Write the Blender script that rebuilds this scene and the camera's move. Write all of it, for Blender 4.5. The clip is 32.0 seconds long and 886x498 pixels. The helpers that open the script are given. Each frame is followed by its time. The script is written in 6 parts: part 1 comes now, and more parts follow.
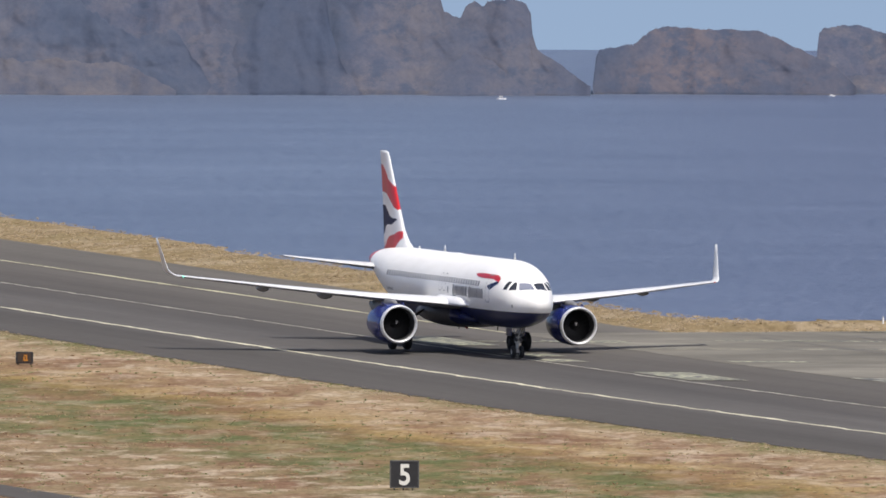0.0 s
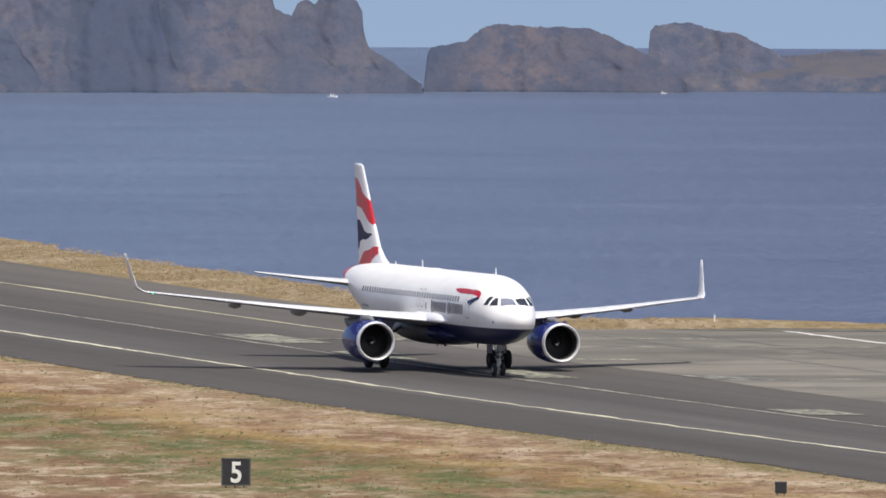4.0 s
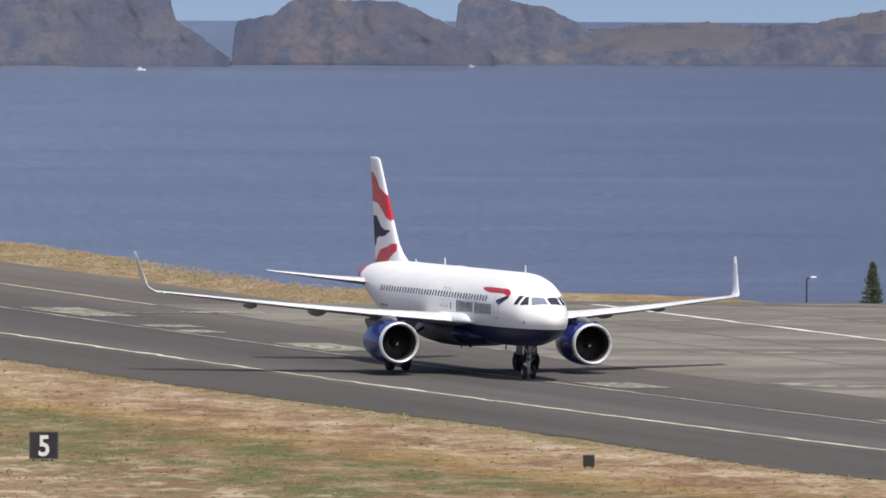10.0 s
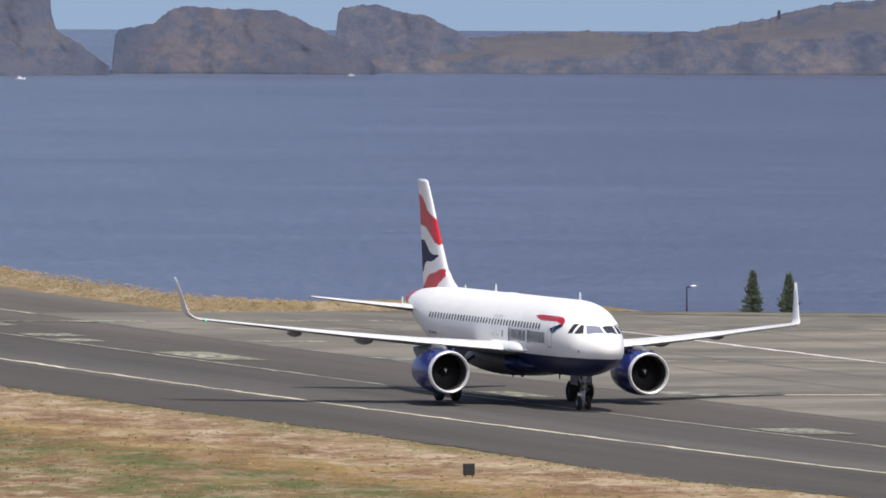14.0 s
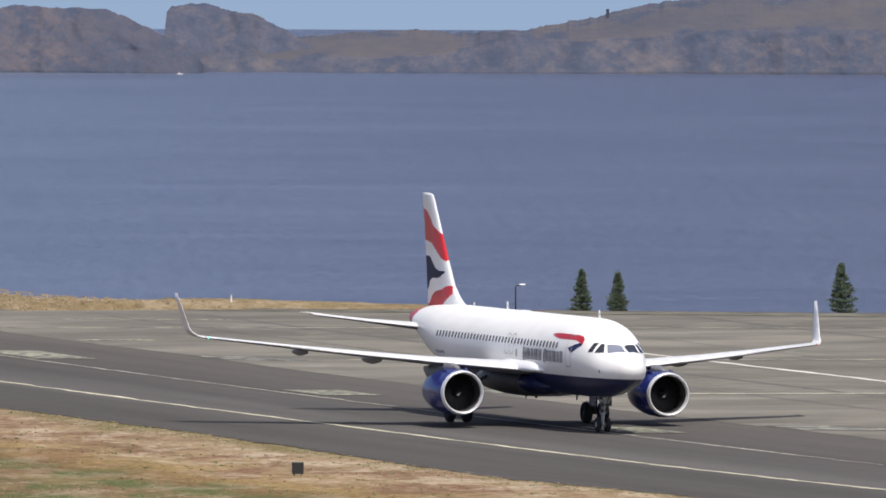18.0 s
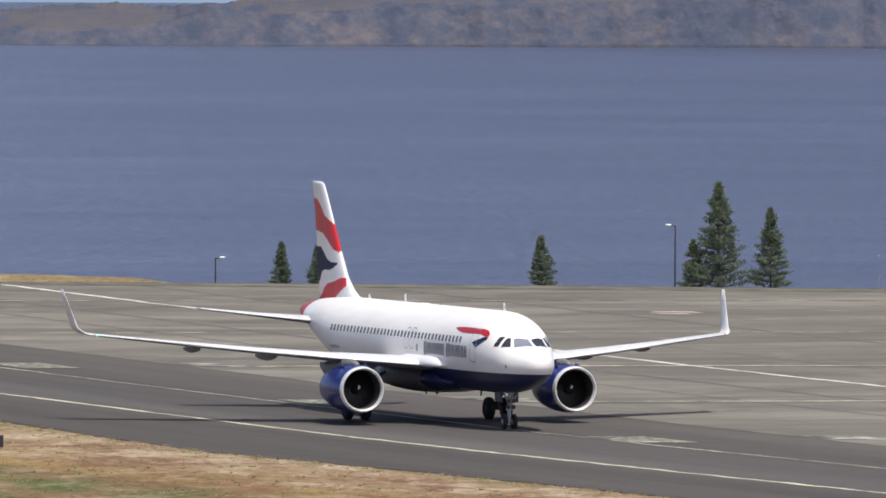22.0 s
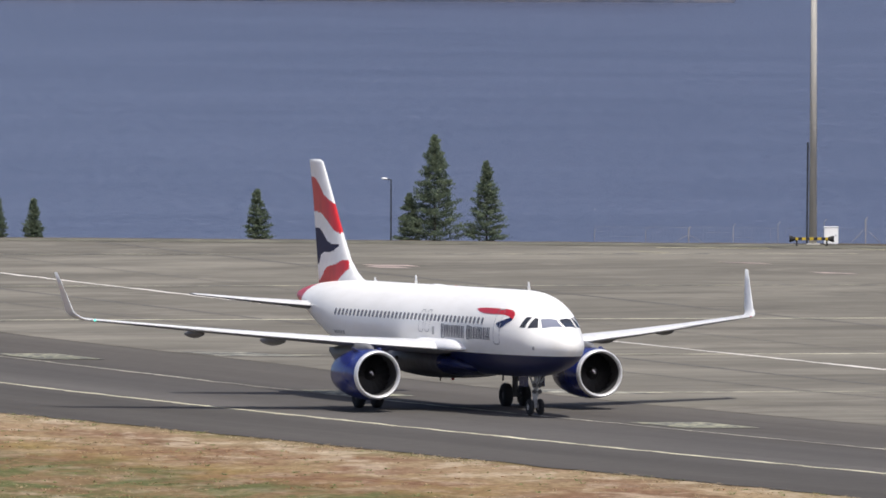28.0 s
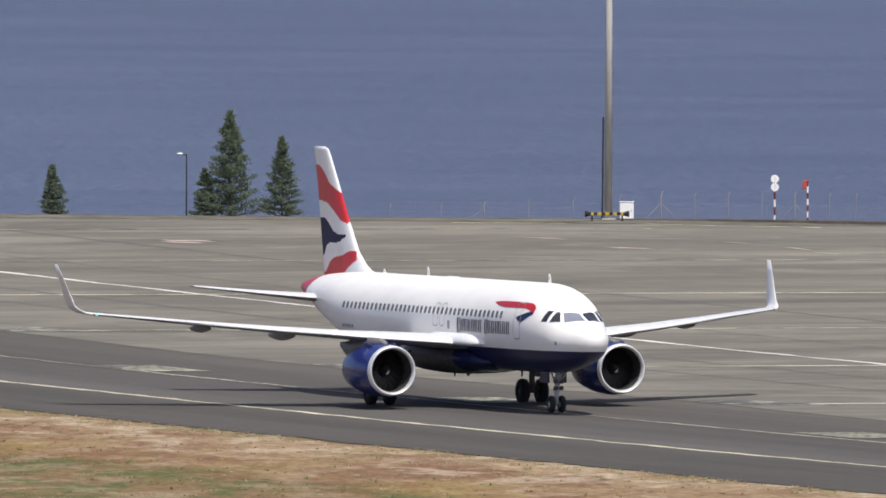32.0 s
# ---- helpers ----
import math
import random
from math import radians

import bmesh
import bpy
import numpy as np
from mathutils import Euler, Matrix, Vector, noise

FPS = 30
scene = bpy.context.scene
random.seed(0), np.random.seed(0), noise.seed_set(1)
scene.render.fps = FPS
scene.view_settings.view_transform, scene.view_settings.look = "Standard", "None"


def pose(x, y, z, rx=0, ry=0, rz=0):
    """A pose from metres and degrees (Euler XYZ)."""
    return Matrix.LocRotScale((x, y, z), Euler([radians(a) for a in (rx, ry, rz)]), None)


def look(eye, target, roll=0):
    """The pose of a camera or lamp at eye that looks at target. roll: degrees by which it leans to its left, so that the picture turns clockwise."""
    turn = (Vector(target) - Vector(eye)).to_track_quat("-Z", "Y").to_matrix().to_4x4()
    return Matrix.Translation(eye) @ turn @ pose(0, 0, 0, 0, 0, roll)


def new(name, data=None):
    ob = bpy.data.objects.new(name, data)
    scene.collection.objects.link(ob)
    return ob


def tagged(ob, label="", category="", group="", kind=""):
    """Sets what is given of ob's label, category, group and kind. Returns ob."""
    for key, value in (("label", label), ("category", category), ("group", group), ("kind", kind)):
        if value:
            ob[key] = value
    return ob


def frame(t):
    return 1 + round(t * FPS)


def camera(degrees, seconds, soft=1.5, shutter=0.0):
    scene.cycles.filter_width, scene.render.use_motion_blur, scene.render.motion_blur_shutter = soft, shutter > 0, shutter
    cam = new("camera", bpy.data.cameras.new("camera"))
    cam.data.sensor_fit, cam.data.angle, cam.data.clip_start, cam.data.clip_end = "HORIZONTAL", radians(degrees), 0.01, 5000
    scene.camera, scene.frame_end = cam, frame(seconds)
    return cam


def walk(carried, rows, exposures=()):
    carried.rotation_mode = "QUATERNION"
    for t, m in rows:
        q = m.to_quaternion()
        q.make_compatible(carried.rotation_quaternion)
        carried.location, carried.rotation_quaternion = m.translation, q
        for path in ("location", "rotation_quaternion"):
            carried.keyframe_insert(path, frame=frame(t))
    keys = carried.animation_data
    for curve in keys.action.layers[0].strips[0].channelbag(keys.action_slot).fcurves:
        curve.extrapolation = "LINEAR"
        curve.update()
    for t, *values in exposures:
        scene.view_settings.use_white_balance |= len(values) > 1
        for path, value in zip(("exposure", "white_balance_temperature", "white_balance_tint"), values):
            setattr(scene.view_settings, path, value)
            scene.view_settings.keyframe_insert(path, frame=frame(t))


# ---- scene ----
cam = camera(3.192, 32.0, 1.7)
EYE_Z = 34.01
# seconds, pan and tilt in degrees
PATH = [
    (0.0, -1.6055, -1.6217), (0.5, -1.5272, -1.6147), (1.0, -1.508, -1.6191), (1.5, -1.4533, -1.6207), (2.0, -1.3517, -1.6325),
    (2.5, -1.3212, -1.6251), (3.0, -1.2692, -1.6279), (3.5, -1.0266, -1.6327), (4.0, -0.9977, -1.6281), (4.5, -0.8485, -1.6272),
    (6.5, -0.6723, -1.6723), (7.0, -0.6649, -1.6782), (7.5, -0.5658, -1.6883), (8.0, -0.4956, -1.6955), (8.5, -0.4, -1.6989),
    (9.0, -0.366, -1.6923), (9.5, -0.358, -1.7075), (10.0, -0.3044, -1.7218), (10.5, -0.2574, -1.7169), (11.0, -0.2648, -1.7079),
    (11.5, -0.1835, -1.7053), (12.0, -0.1524, -1.6976), (12.5, -0.1451, -1.6977), (13.0, -0.0204, -1.6984), (13.5, 0.0706, -1.6919),
    (14.0, 0.1277, -1.6887), (14.5, 0.2611, -1.6897), (15.0, 0.4456, -1.6927), (15.5, 0.4522, -1.6927), (17.5, 0.73, -1.6862),
    (18.0, 0.7448, -1.6911), (18.5, 0.7532, -1.6945), (19.0, 0.7953, -1.6908), (19.5, 1.1181, -1.7003), (20.0, 1.3242, -1.6959),
    (20.5, 1.4607, -1.6914), (21.0, 1.7261, -1.7107), (21.5, 1.7542, -1.7509), (22.0, 1.8274, -1.7855), (22.5, 2.0567, -1.8763),
    (23.0, 2.1745, -1.9837), (23.5, 2.2806, -1.9598), (24.0, 2.5035, -1.9747), (24.5, 2.5344, -1.9696), (25.0, 2.5419, -1.9632),
    (25.5, 2.56, -1.9581), (27.5, 2.8156, -1.9525), (28.0, 2.8522, -1.9486), (28.5, 2.8555, -1.9645), (29.0, 2.9216, -1.9751),
    (29.5, 2.9719, -1.9816), (30.0, 3.1631, -1.9886), (30.5, 3.3458, -1.9959), (31.0, 3.431, -1.9871), (31.5, 3.4688, -2.0074),
    (32.0, 3.59, -2.0354)]
walk(cam, [(t, pose(0, 0, EYE_Z, 90 + tilt, 0, -pan) @ pose(0, 0, 0, 0, 0, 0.219)) for t, pan, tilt in PATH])

# ---- light ----
world = bpy.data.worlds.new("sky")
scene.world = world
world.use_nodes = True
wn = world.node_tree
sky = wn.nodes.new("ShaderNodeTexSky")
sky.sky_type, sky.sun_disc = "NISHITA", False
sky.sun_elevation, sky.sun_rotation = radians(63.4), radians(159)
sky.altitude, sky.air_density, sky.dust_density, sky.ozone_density = 60, 1.0, 2.0, 1.0
# the visible skyline lies a little under eye level, so the sky reaches down to it
sky_dir = wn.nodes.new("ShaderNodeTexCoord")
sky_map = wn.nodes.new("ShaderNodeMapping")
sky_map.inputs["Location"].default_value = (0, 0, 0.22)
wn.links.new(sky_dir.outputs["Generated"], sky_map.inputs[0])
wn.links.new(sky_map.outputs[0], sky.inputs[0])
sky_tint = wn.nodes.new("ShaderNodeMix")
sky_tint.data_type, sky_tint.blend_type = "RGBA", "MULTIPLY"
sky_tint.inputs[0].default_value, sky_tint.inputs[7].default_value = 1.0, (1.12, 1.05, 1.05, 1)
wn.links.new(sky.outputs[0], sky_tint.inputs[6])
wn.links.new(sky_tint.outputs[2], wn.nodes["Background"].inputs[0])
wn.nodes["Background"].inputs[1].default_value = 0.12
sun = new("sun", bpy.data.lights.new("sun", "SUN"))
sun.data.energy, sun.data.angle, sun.data.color = 4.3, radians(0.55), (1.0, 0.96, 0.90)
sun.matrix_world = look((0, 0, 300), Vector((0, 0, 300)) - Vector((0.178, -0.468, 1.0)))
scene.view_settings.exposure = 0.02


# ---- materials ----
def material(name, color, rough=0.6, metal=0.0, spec=0.5):
    m = bpy.data.materials.new(name)
    m.use_nodes = True
    b = m.node_tree.nodes["Principled BSDF"]
    b.inputs["Base Color"].default_value = (*color, 1)
    b.inputs["Roughness"].default_value = rough
    b.inputs["Metallic"].default_value = metal
    b.inputs["Specular IOR Level"].default_value = spec
    return m


def node(m, kind, **values):
    n = m.node_tree.nodes.new(kind)
    for key, value in values.items():
        n.inputs[key.replace("_", " ")].default_value = value
    return n


def link(m, a, b):
    m.node_tree.links.new(a, b)


def bsdf(m):
    return m.node_tree.nodes["Principled BSDF"]


def coords(m, scale=(1, 1, 1), turn=0.0, source="Object"):
    tc = m.node_tree.nodes.new("ShaderNodeTexCoord")
    mp = m.node_tree.nodes.new("ShaderNodeMapping")
    mp.inputs["Scale"].default_value = scale
    mp.inputs["Rotation"].default_value = (0, 0, turn)
    link(m, tc.outputs[source], mp.inputs[0])
    return mp.outputs[0]


def ramp(m, fac, stops):
    r = m.node_tree.nodes.new("ShaderNodeValToRGB")
    e = r.color_ramp.elements
    while len(e) < len(stops):
        e.new(0.5)
    for el, (p, c) in zip(e, stops):
        el.position, el.color = p, (*c, 1)
    link(m, fac, r.inputs[0])
    return r.outputs[0]


def noise_tex(m, vec, scale, detail=4.0, rough=0.55, distort=0.0):
    n = node(m, "ShaderNodeTexNoise", Scale=scale, Detail=detail, Roughness=rough, Distortion=distort)
    link(m, vec, n.inputs["Vector"])
    return n.outputs["Fac"]


def mix(m, fac, a, b, blend="MIX"):
    n = m.node_tree.nodes.new("ShaderNodeMix")
    n.data_type, n.blend_type = "RGBA", blend
    for sock, v in ((n.inputs[0], fac), (n.inputs[6], a), (n.inputs[7], b)):
        if hasattr(v, "links"):
            link(m, v, sock)
        elif isinstance(v, tuple):
            sock.default_value = (*v, 1)
        else:
            sock.default_value = v
    return n.outputs[2]


def bump(m, height, strength, distance):
    n = node(m, "ShaderNodeBump", Strength=strength, Distance=distance)
    link(m, height, n.inputs["Height"])
    link(m, n.outputs[0], bsdf(m).inputs["Normal"])


def sheet(name, color, rough=0.6, metal=0.0, spec=0.5, scale=3.0, vary=0.12, relief=0.0, stretch=(1, 1, 1)):
    """A material with variation at two scales."""
    m = material(name, color, rough, metal, spec)
    v = coords(m, stretch)
    a, b = noise_tex(m, v, scale), noise_tex(m, v, scale * 9, 3)
    lo, hi = tuple(c * (1 - vary) for c in color), tuple(min(1, c * (1 + vary)) for c in color)
    c1 = ramp(m, a, [(0.3, lo), (0.7, hi)])
    c2 = ramp(m, b, [(0.3, (1 - vary,) * 3), (0.7, (1, 1, 1))])
    link(m, mix(m, 0.7, c1, c2, "MULTIPLY"), bsdf(m).inputs["Base Color"])
    if relief:
        bump(m, b, 0.5, relief)
    return m


def foliage(name, color, vary=0.25, scale=0.5, through_share=0.5):
    """Thin blades or sprays: light falls on them and through them."""
    m = sheet(name, color, 0.9, 0, 0.05, scale, vary)
    tr = m.node_tree.nodes.new("ShaderNodeBsdfTranslucent")
    ms = m.node_tree.nodes.new("ShaderNodeMixShader")
    ms.inputs[0].default_value = through_share
    link(m, bsdf(m).inputs["Base Color"].links[0].from_socket, tr.inputs["Color"])
    link(m, bsdf(m).outputs[0], ms.inputs[1])
    link(m, tr.outputs[0], ms.inputs[2])
    link(m, ms.outputs[0], m.node_tree.nodes["Material Output"].inputs[0])
    return m


# ---- the lie of the land: s along the runway's middle line, lat across it (positive towards the sea) ----
PHI = radians(-72.643)
FWD, ACROSS = Vector((math.cos(PHI), math.sin(PHI))), Vector((-math.sin(PHI), math.cos(PHI)))
ORIGIN = Vector((0, 888.8))
SEA_Z = -43.9


def rise(s):
    u = max(-420, min(300, s)) / 100
    return -0.1008 * u + 0.22656 * u * u + 0.027057 * u ** 3 - 0.055 * math.exp(-((s - 108) / 32) ** 2)


def at(s, lat, dz=0.0):
    p = ORIGIN + FWD * s + ACROSS * lat
    return Vector((p.x, p.y, rise(s) + dz))


def s_lat(x, y):
    v = Vector((x, y)) - ORIGIN
    return v.dot(FWD), v.dot(ACROSS)


def mesh_ob(name, verts, faces, mat, parent=None, smooth=False):
    me = bpy.data.meshes.new(name)
    me.from_pydata([tuple(v) for v in verts], [], faces)
    me.update()
    for m_ in (mat if isinstance(mat, (list, tuple)) else [mat]):
        me.materials.append(m_)
    if smooth:
        me.polygons.foreach_set("use_smooth", [True] * len(me.polygons))
    ob = new(name, me)
    ob.parent = parent
    return ob


def part(name, bm, mat, parent, label="", smooth=False):
    """Links a bmesh as one mesh object under a thing or part."""
    me = bpy.data.meshes.new(name)
    bm.normal_update()
    bm.to_mesh(me)
    bm.free()
    for m_ in (mat if isinstance(mat, (list, tuple)) else [mat]):
        me.materials.append(m_)
    if smooth:
        me.polygons.foreach_set("use_smooth", [True] * len(me.polygons))
    ob = new(name, me)
    ob.parent = parent
    return tagged(ob, label)


def place_coords(m, scale):
    """World coordinates, scaled."""
    g = m.node_tree.nodes.new("ShaderNodeNewGeometry")
    mp = m.node_tree.nodes.new("ShaderNodeMapping")
    mp.inputs["Scale"].default_value = scale
    link(m, g.outputs["Position"], mp.inputs[0])
    return mp.outputs[0]


def across(m, lo, hi, wobble=None, amount=0.0):
    """Runs from 0 to 1 over a stretch across the runway."""
    tc = m.node_tree.nodes.new("ShaderNodeTexCoord")
    sep = m.node_tree.nodes.new("ShaderNodeSeparateXYZ")
    link(m, tc.outputs["Object"], sep.inputs[0])
    value = sep.outputs["Y"]
    if wobble is not None:
        ma = m.node_tree.nodes.new("ShaderNodeMath")
        ma.operation = "MULTIPLY_ADD"
        link(m, wobble, ma.inputs[0])
        ma.inputs[1].default_value = amount
        link(m, value, ma.inputs[2])
        value = ma.outputs[0]
    mr = m.node_tree.nodes.new("ShaderNodeMapRange")
    mr.inputs["From Min"].default_value, mr.inputs["From Max"].default_value = lo, hi
    link(m, value, mr.inputs["Value"])
    return mr.outputs[0]


# grass: a pale verge along the runway, then yellow straw, an olive belt, and straw with reddish streaks
grass_mat = material("dry_grass", (0.3, 0.22, 0.1), 0.95, 0, 0.05)
big = noise_tex(grass_mat, place_coords(grass_mat, (0.085, 0.050, 0.1)), 1.0, 5, 0.6, 0.5)
mid = noise_tex(grass_mat, place_coords(grass_mat, (0.15, 0.075, 0.2)), 1.0, 7, 0.70, 0.4)
low = noise_tex(grass_mat, place_coords(grass_mat, (0.26, 0.105, 0.2)), 1.0, 7, 0.68, 0.4)
dab = noise_tex(grass_mat, place_coords(grass_mat, (0.34, 0.130, 0.2)), 1.0, 6, 0.66, 0.3)
fine = noise_tex(grass_mat, place_coords(grass_mat, (2.4, 0.60, 1)), 1.0, 5, 0.72, 0.4)
belt = across(grass_mat, -59.5, 40.5, big, 14.0)
base_c = ramp(grass_mat, belt, [(0.08, (0.285, 0.205, 0.125)), (0.13, (0.225, 0.175, 0.092)), (0.24, (0.225, 0.175, 0.086)), (0.27, (0.185, 0.128, 0.062)), (0.30, (0.305, 0.215, 0.092)),
                               (0.34, (0.340, 0.242, 0.130)), (0.385, (0.355, 0.258, 0.160)), (0.425, (0.350, 0.262, 0.165)), (0.452, (0.215, 0.180, 0.092)), (0.86, (0.265, 0.205, 0.114))])
red_belt = ramp(grass_mat, belt, [(0.10, (1, 1, 1)), (0.28, (0.6, 0.6, 0.6)), (0.33, (0.95, 0.95, 0.95)), (0.40, (1, 1, 1)), (0.43, (0.5, 0.5, 0.5)), (0.46, (0.25, 0.25, 0.25)), (0.8, (0.15, 0.15, 0.15))])
red_mask = mix(grass_mat, 1.0, ramp(grass_mat, mid, [(0.46, (0, 0, 0)), (0.57, (0.88, 0.88, 0.88))]), red_belt, "MULTIPLY")
along = node(grass_mat, "ShaderNodeMapRange", **{"From_Min": 118.0, "From_Max": 160.0})
grass_xyz = grass_mat.node_tree.nodes.new("ShaderNodeSeparateXYZ")
link(grass_mat, coords(grass_mat), grass_xyz.inputs[0])
link(grass_mat, grass_xyz.outputs["X"], along.inputs["Value"])
bare_belt = mix(grass_mat, 1.0, ramp(grass_mat, belt, [(0.20, (0.5, 0.5, 0.5)), (0.28, (0.5, 0.5, 0.5)), (0.31, (1, 1, 1)), (0.375, (1, 1, 1)), (0.41, (0, 0, 0))]), along.outputs[0], "MULTIPLY")
bare_mask = mix(grass_mat, 1.0, ramp(grass_mat, low, [(0.40, (0.9, 0.9, 0.9)), (0.54, (0.1, 0.1, 0.1))]), bare_belt, "MULTIPLY")
red_mask = mix(grass_mat, 1.0, red_mask, bare_mask, "LIGHTEN")
green_belt = ramp(grass_mat, belt, [(0.04, (0.25, 0.25, 0.25)), (0.12, (0.7, 0.7, 0.7)), (0.16, (1, 1, 1)), (0.25, (1, 1, 1)), (0.30, (0.15, 0.15, 0.15)), (0.84, (0.06, 0.06, 0.06))])
green_mask = mix(grass_mat, 1.0, ramp(grass_mat, low, [(0.45, (0, 0, 0)), (0.57, (0.88, 0.88, 0.88))]), green_belt, "MULTIPLY")
pale_belt = ramp(grass_mat, belt, [(0.10, (0.85, 0.85, 0.85)), (0.17, (0.35, 0.35, 0.35)), (0.30, (0.30, 0.30, 0.30)), (0.36, (0.6, 0.6, 0.6)), (0.425, (0.85, 0.85, 0.85)), (0.47, (0.4, 0.4, 0.4))])
pale_mask = mix(grass_mat, 1.0, ramp(grass_mat, dab, [(0.39, (0.85, 0.85, 0.85)), (0.50, (0, 0, 0))]), pale_belt, "MULTIPLY")
g_1 = mix(grass_mat, red_mask, base_c, (0.205, 0.116, 0.074))
g_2 = mix(grass_mat, green_mask, g_1, (0.108, 0.128, 0.052))
g_3 = mix(grass_mat, pale_mask, g_2, (0.52, 0.43, 0.32))
c_c = ramp(grass_mat, fine, [(0.32, (0.52, 0.50, 0.46)), (0.66, (1.02, 1.02, 1.02))])
link(grass_mat, mix(grass_mat, 0.92, g_3, c_c, "MULTIPLY"), bsdf(grass_mat).inputs["Base Color"])
bump(grass_mat, fine, 0.5, 0.10)

# asphalt: tyre-blackened along the middle, paler towards the edge line
asphalt_mat = material("asphalt", (0.06, 0.06, 0.062), 0.9, 0, 0.12)
a1 = noise_tex(asphalt_mat, coords(asphalt_mat, (0.010, 0.30, 1)), 1.0, 5, 0.6)
a2 = noise_tex(asphalt_mat, coords(asphalt_mat), 1.2, 6, 0.65)
a3 = noise_tex(asphalt_mat, place_coords(asphalt_mat, (0.10, 0.05, 1)), 1.0, 5, 0.6)
lane = across(asphalt_mat, -22, 22, a3, 2.0)
ca = ramp(asphalt_mat, lane, [(0.02, (0.084, 0.077, 0.070)), (0.23, (0.080, 0.074, 0.068)), (0.285, (0.112, 0.105, 0.098)), (0.36, (0.100, 0.093, 0.087)), (0.44, (0.083, 0.077, 0.072)),
                              (0.60, (0.092, 0.084, 0.076)), (0.74, (0.106, 0.097, 0.087)), (0.98, (0.122, 0.112, 0.099))])
cs = ramp(asphalt_mat, a1, [(0.34, (0.84, 0.84, 0.84)), (0.66, (1.12, 1.12, 1.12))])
cb = ramp(asphalt_mat, a2, [(0.3, (0.86, 0.86, 0.86)), (0.7, (1.08, 1.08, 1.08))])
link(asphalt_mat, mix(asphalt_mat, 0.8, mix(asphalt_mat, 0.9, ca, cs, "MULTIPLY"), cb, "MULTIPLY"), bsdf(asphalt_mat).inputs["Base Color"])
bump(asphalt_mat, noise_tex(asphalt_mat, coords(asphalt_mat), 30, 2), 0.3, 0.01)

# apron: lighter, patchy grey-brown pavement
apron_mat = material("apron_paving", (0.16, 0.15, 0.135), 0.9, 0, 0.12)
p1 = noise_tex(apron_mat, coords(apron_mat, (0.075, 0.030, 1), -0.2), 1.0, 7, 0.68, 0.8)
p2 = noise_tex(apron_mat, coords(apron_mat, (0.3, 0.3, 1)), 1.5, 5, 0.65)
pa = ramp(apron_mat, p1, [(0.36, (0.122, 0.113, 0.096)), (0.5, (0.164, 0.153, 0.128)), (0.64, (0.222, 0.206, 0.172))])
p3 = noise_tex(apron_mat, place_coords(apron_mat, (0.11, 0.10, 1)), 1.0, 6, 0.7, 0.5)
scuff = ramp(apron_mat, p3, [(0.56, (0, 0, 0)), (0.74, (0.5, 0.5, 0.5))])
oil = ramp(apron_mat, p3, [(0.28, (0.35, 0.35, 0.35)), (0.42, (0, 0, 0))])
pa = mix(apron_mat, scuff, mix(apron_mat, oil, pa, (0.112, 0.100, 0.084)), (0.31, 0.285, 0.24))
pb = ramp(apron_mat, p2, [(0.3, (0.85, 0.85, 0.85)), (0.7, (1.05, 1.05, 1.05))])
link(apron_mat, mix(apron_mat, 0.8, pa, pb, "MULTIPLY"), bsdf(apron_mat).inputs["Base Color"])


def worn_paint(name, color, hold=0.45, grain=(0.9, 0.75, 1)):
    """Road paint worn away in flecks, so that the dark paving shows through."""
    m = material(name, color, 0.7, 0, 0.3)
    w = noise_tex(m, place_coords(m, grain), 1.0, 6, 0.7)
    w2 = noise_tex(m, coords(m, (0.1, 0.1, 1)), 1.0, 3, 0.6)
    c = ramp(m, w, [(hold - 0.12, (0.10, 0.10, 0.095)), (hold + 0.1, color)])
    c2 = ramp(m, w2, [(0.3, (0.55, 0.55, 0.55)), (0.6, (1, 1, 1))])
    link(m, mix(m, 1.0, c, c2, "MULTIPLY"), bsdf(m).inputs["Base Color"])
    return m


white_line = worn_paint("worn_white_paint", (0.74, 0.70, 0.64), 0.31)
yellow_line = worn_paint("worn_yellow_paint", (0.52, 0.49, 0.32), 0.40)
faded_line = worn_paint("faded_paint", (0.46, 0.43, 0.35), 0.44)
far_cross_paint = worn_paint("far_cross_line_paint", (0.44, 0.41, 0.30), 0.52, (0.5, 0.45, 1))
cross_paint = worn_paint("cross_line_paint", (0.56, 0.53, 0.40), 0.45, (0.5, 0.45, 1))

# sea: brightness that follows the sun's bearing is painted in, paler towards low x
sea_mat = material("sea_water", (0.02, 0.045, 0.10), 0.34, 0, 0.5)
w1 = noise_tex(sea_mat, coords(sea_mat, (0.0022, 0.0050, 1)), 2.0, 6, 0.62, 0.3)
w2 = noise_tex(sea_mat, coords(sea_mat, (0.05, 0.035, 1)), 3.0, 7, 0.75)
w3 = noise_tex(sea_mat, coords(sea_mat, (0.50, 0.20, 1)), 1.0, 6, 0.72)
w4 = noise_tex(sea_mat, coords(sea_mat, (0.012, 0.022, 1)), 1.0, 5, 0.62)
sea_light_run = node(sea_mat, "ShaderNodeMapRange", **{"From_Min": -110.0, "From_Max": 400.0})
sea_tc = sea_mat.node_tree.nodes.new("ShaderNodeTexCoord")
sea_xyz = sea_mat.node_tree.nodes.new("ShaderNodeSeparateXYZ")
link(sea_mat, sea_tc.outputs["Object"], sea_xyz.inputs[0])
link(sea_mat, sea_xyz.outputs["X"], sea_light_run.inputs["Value"])
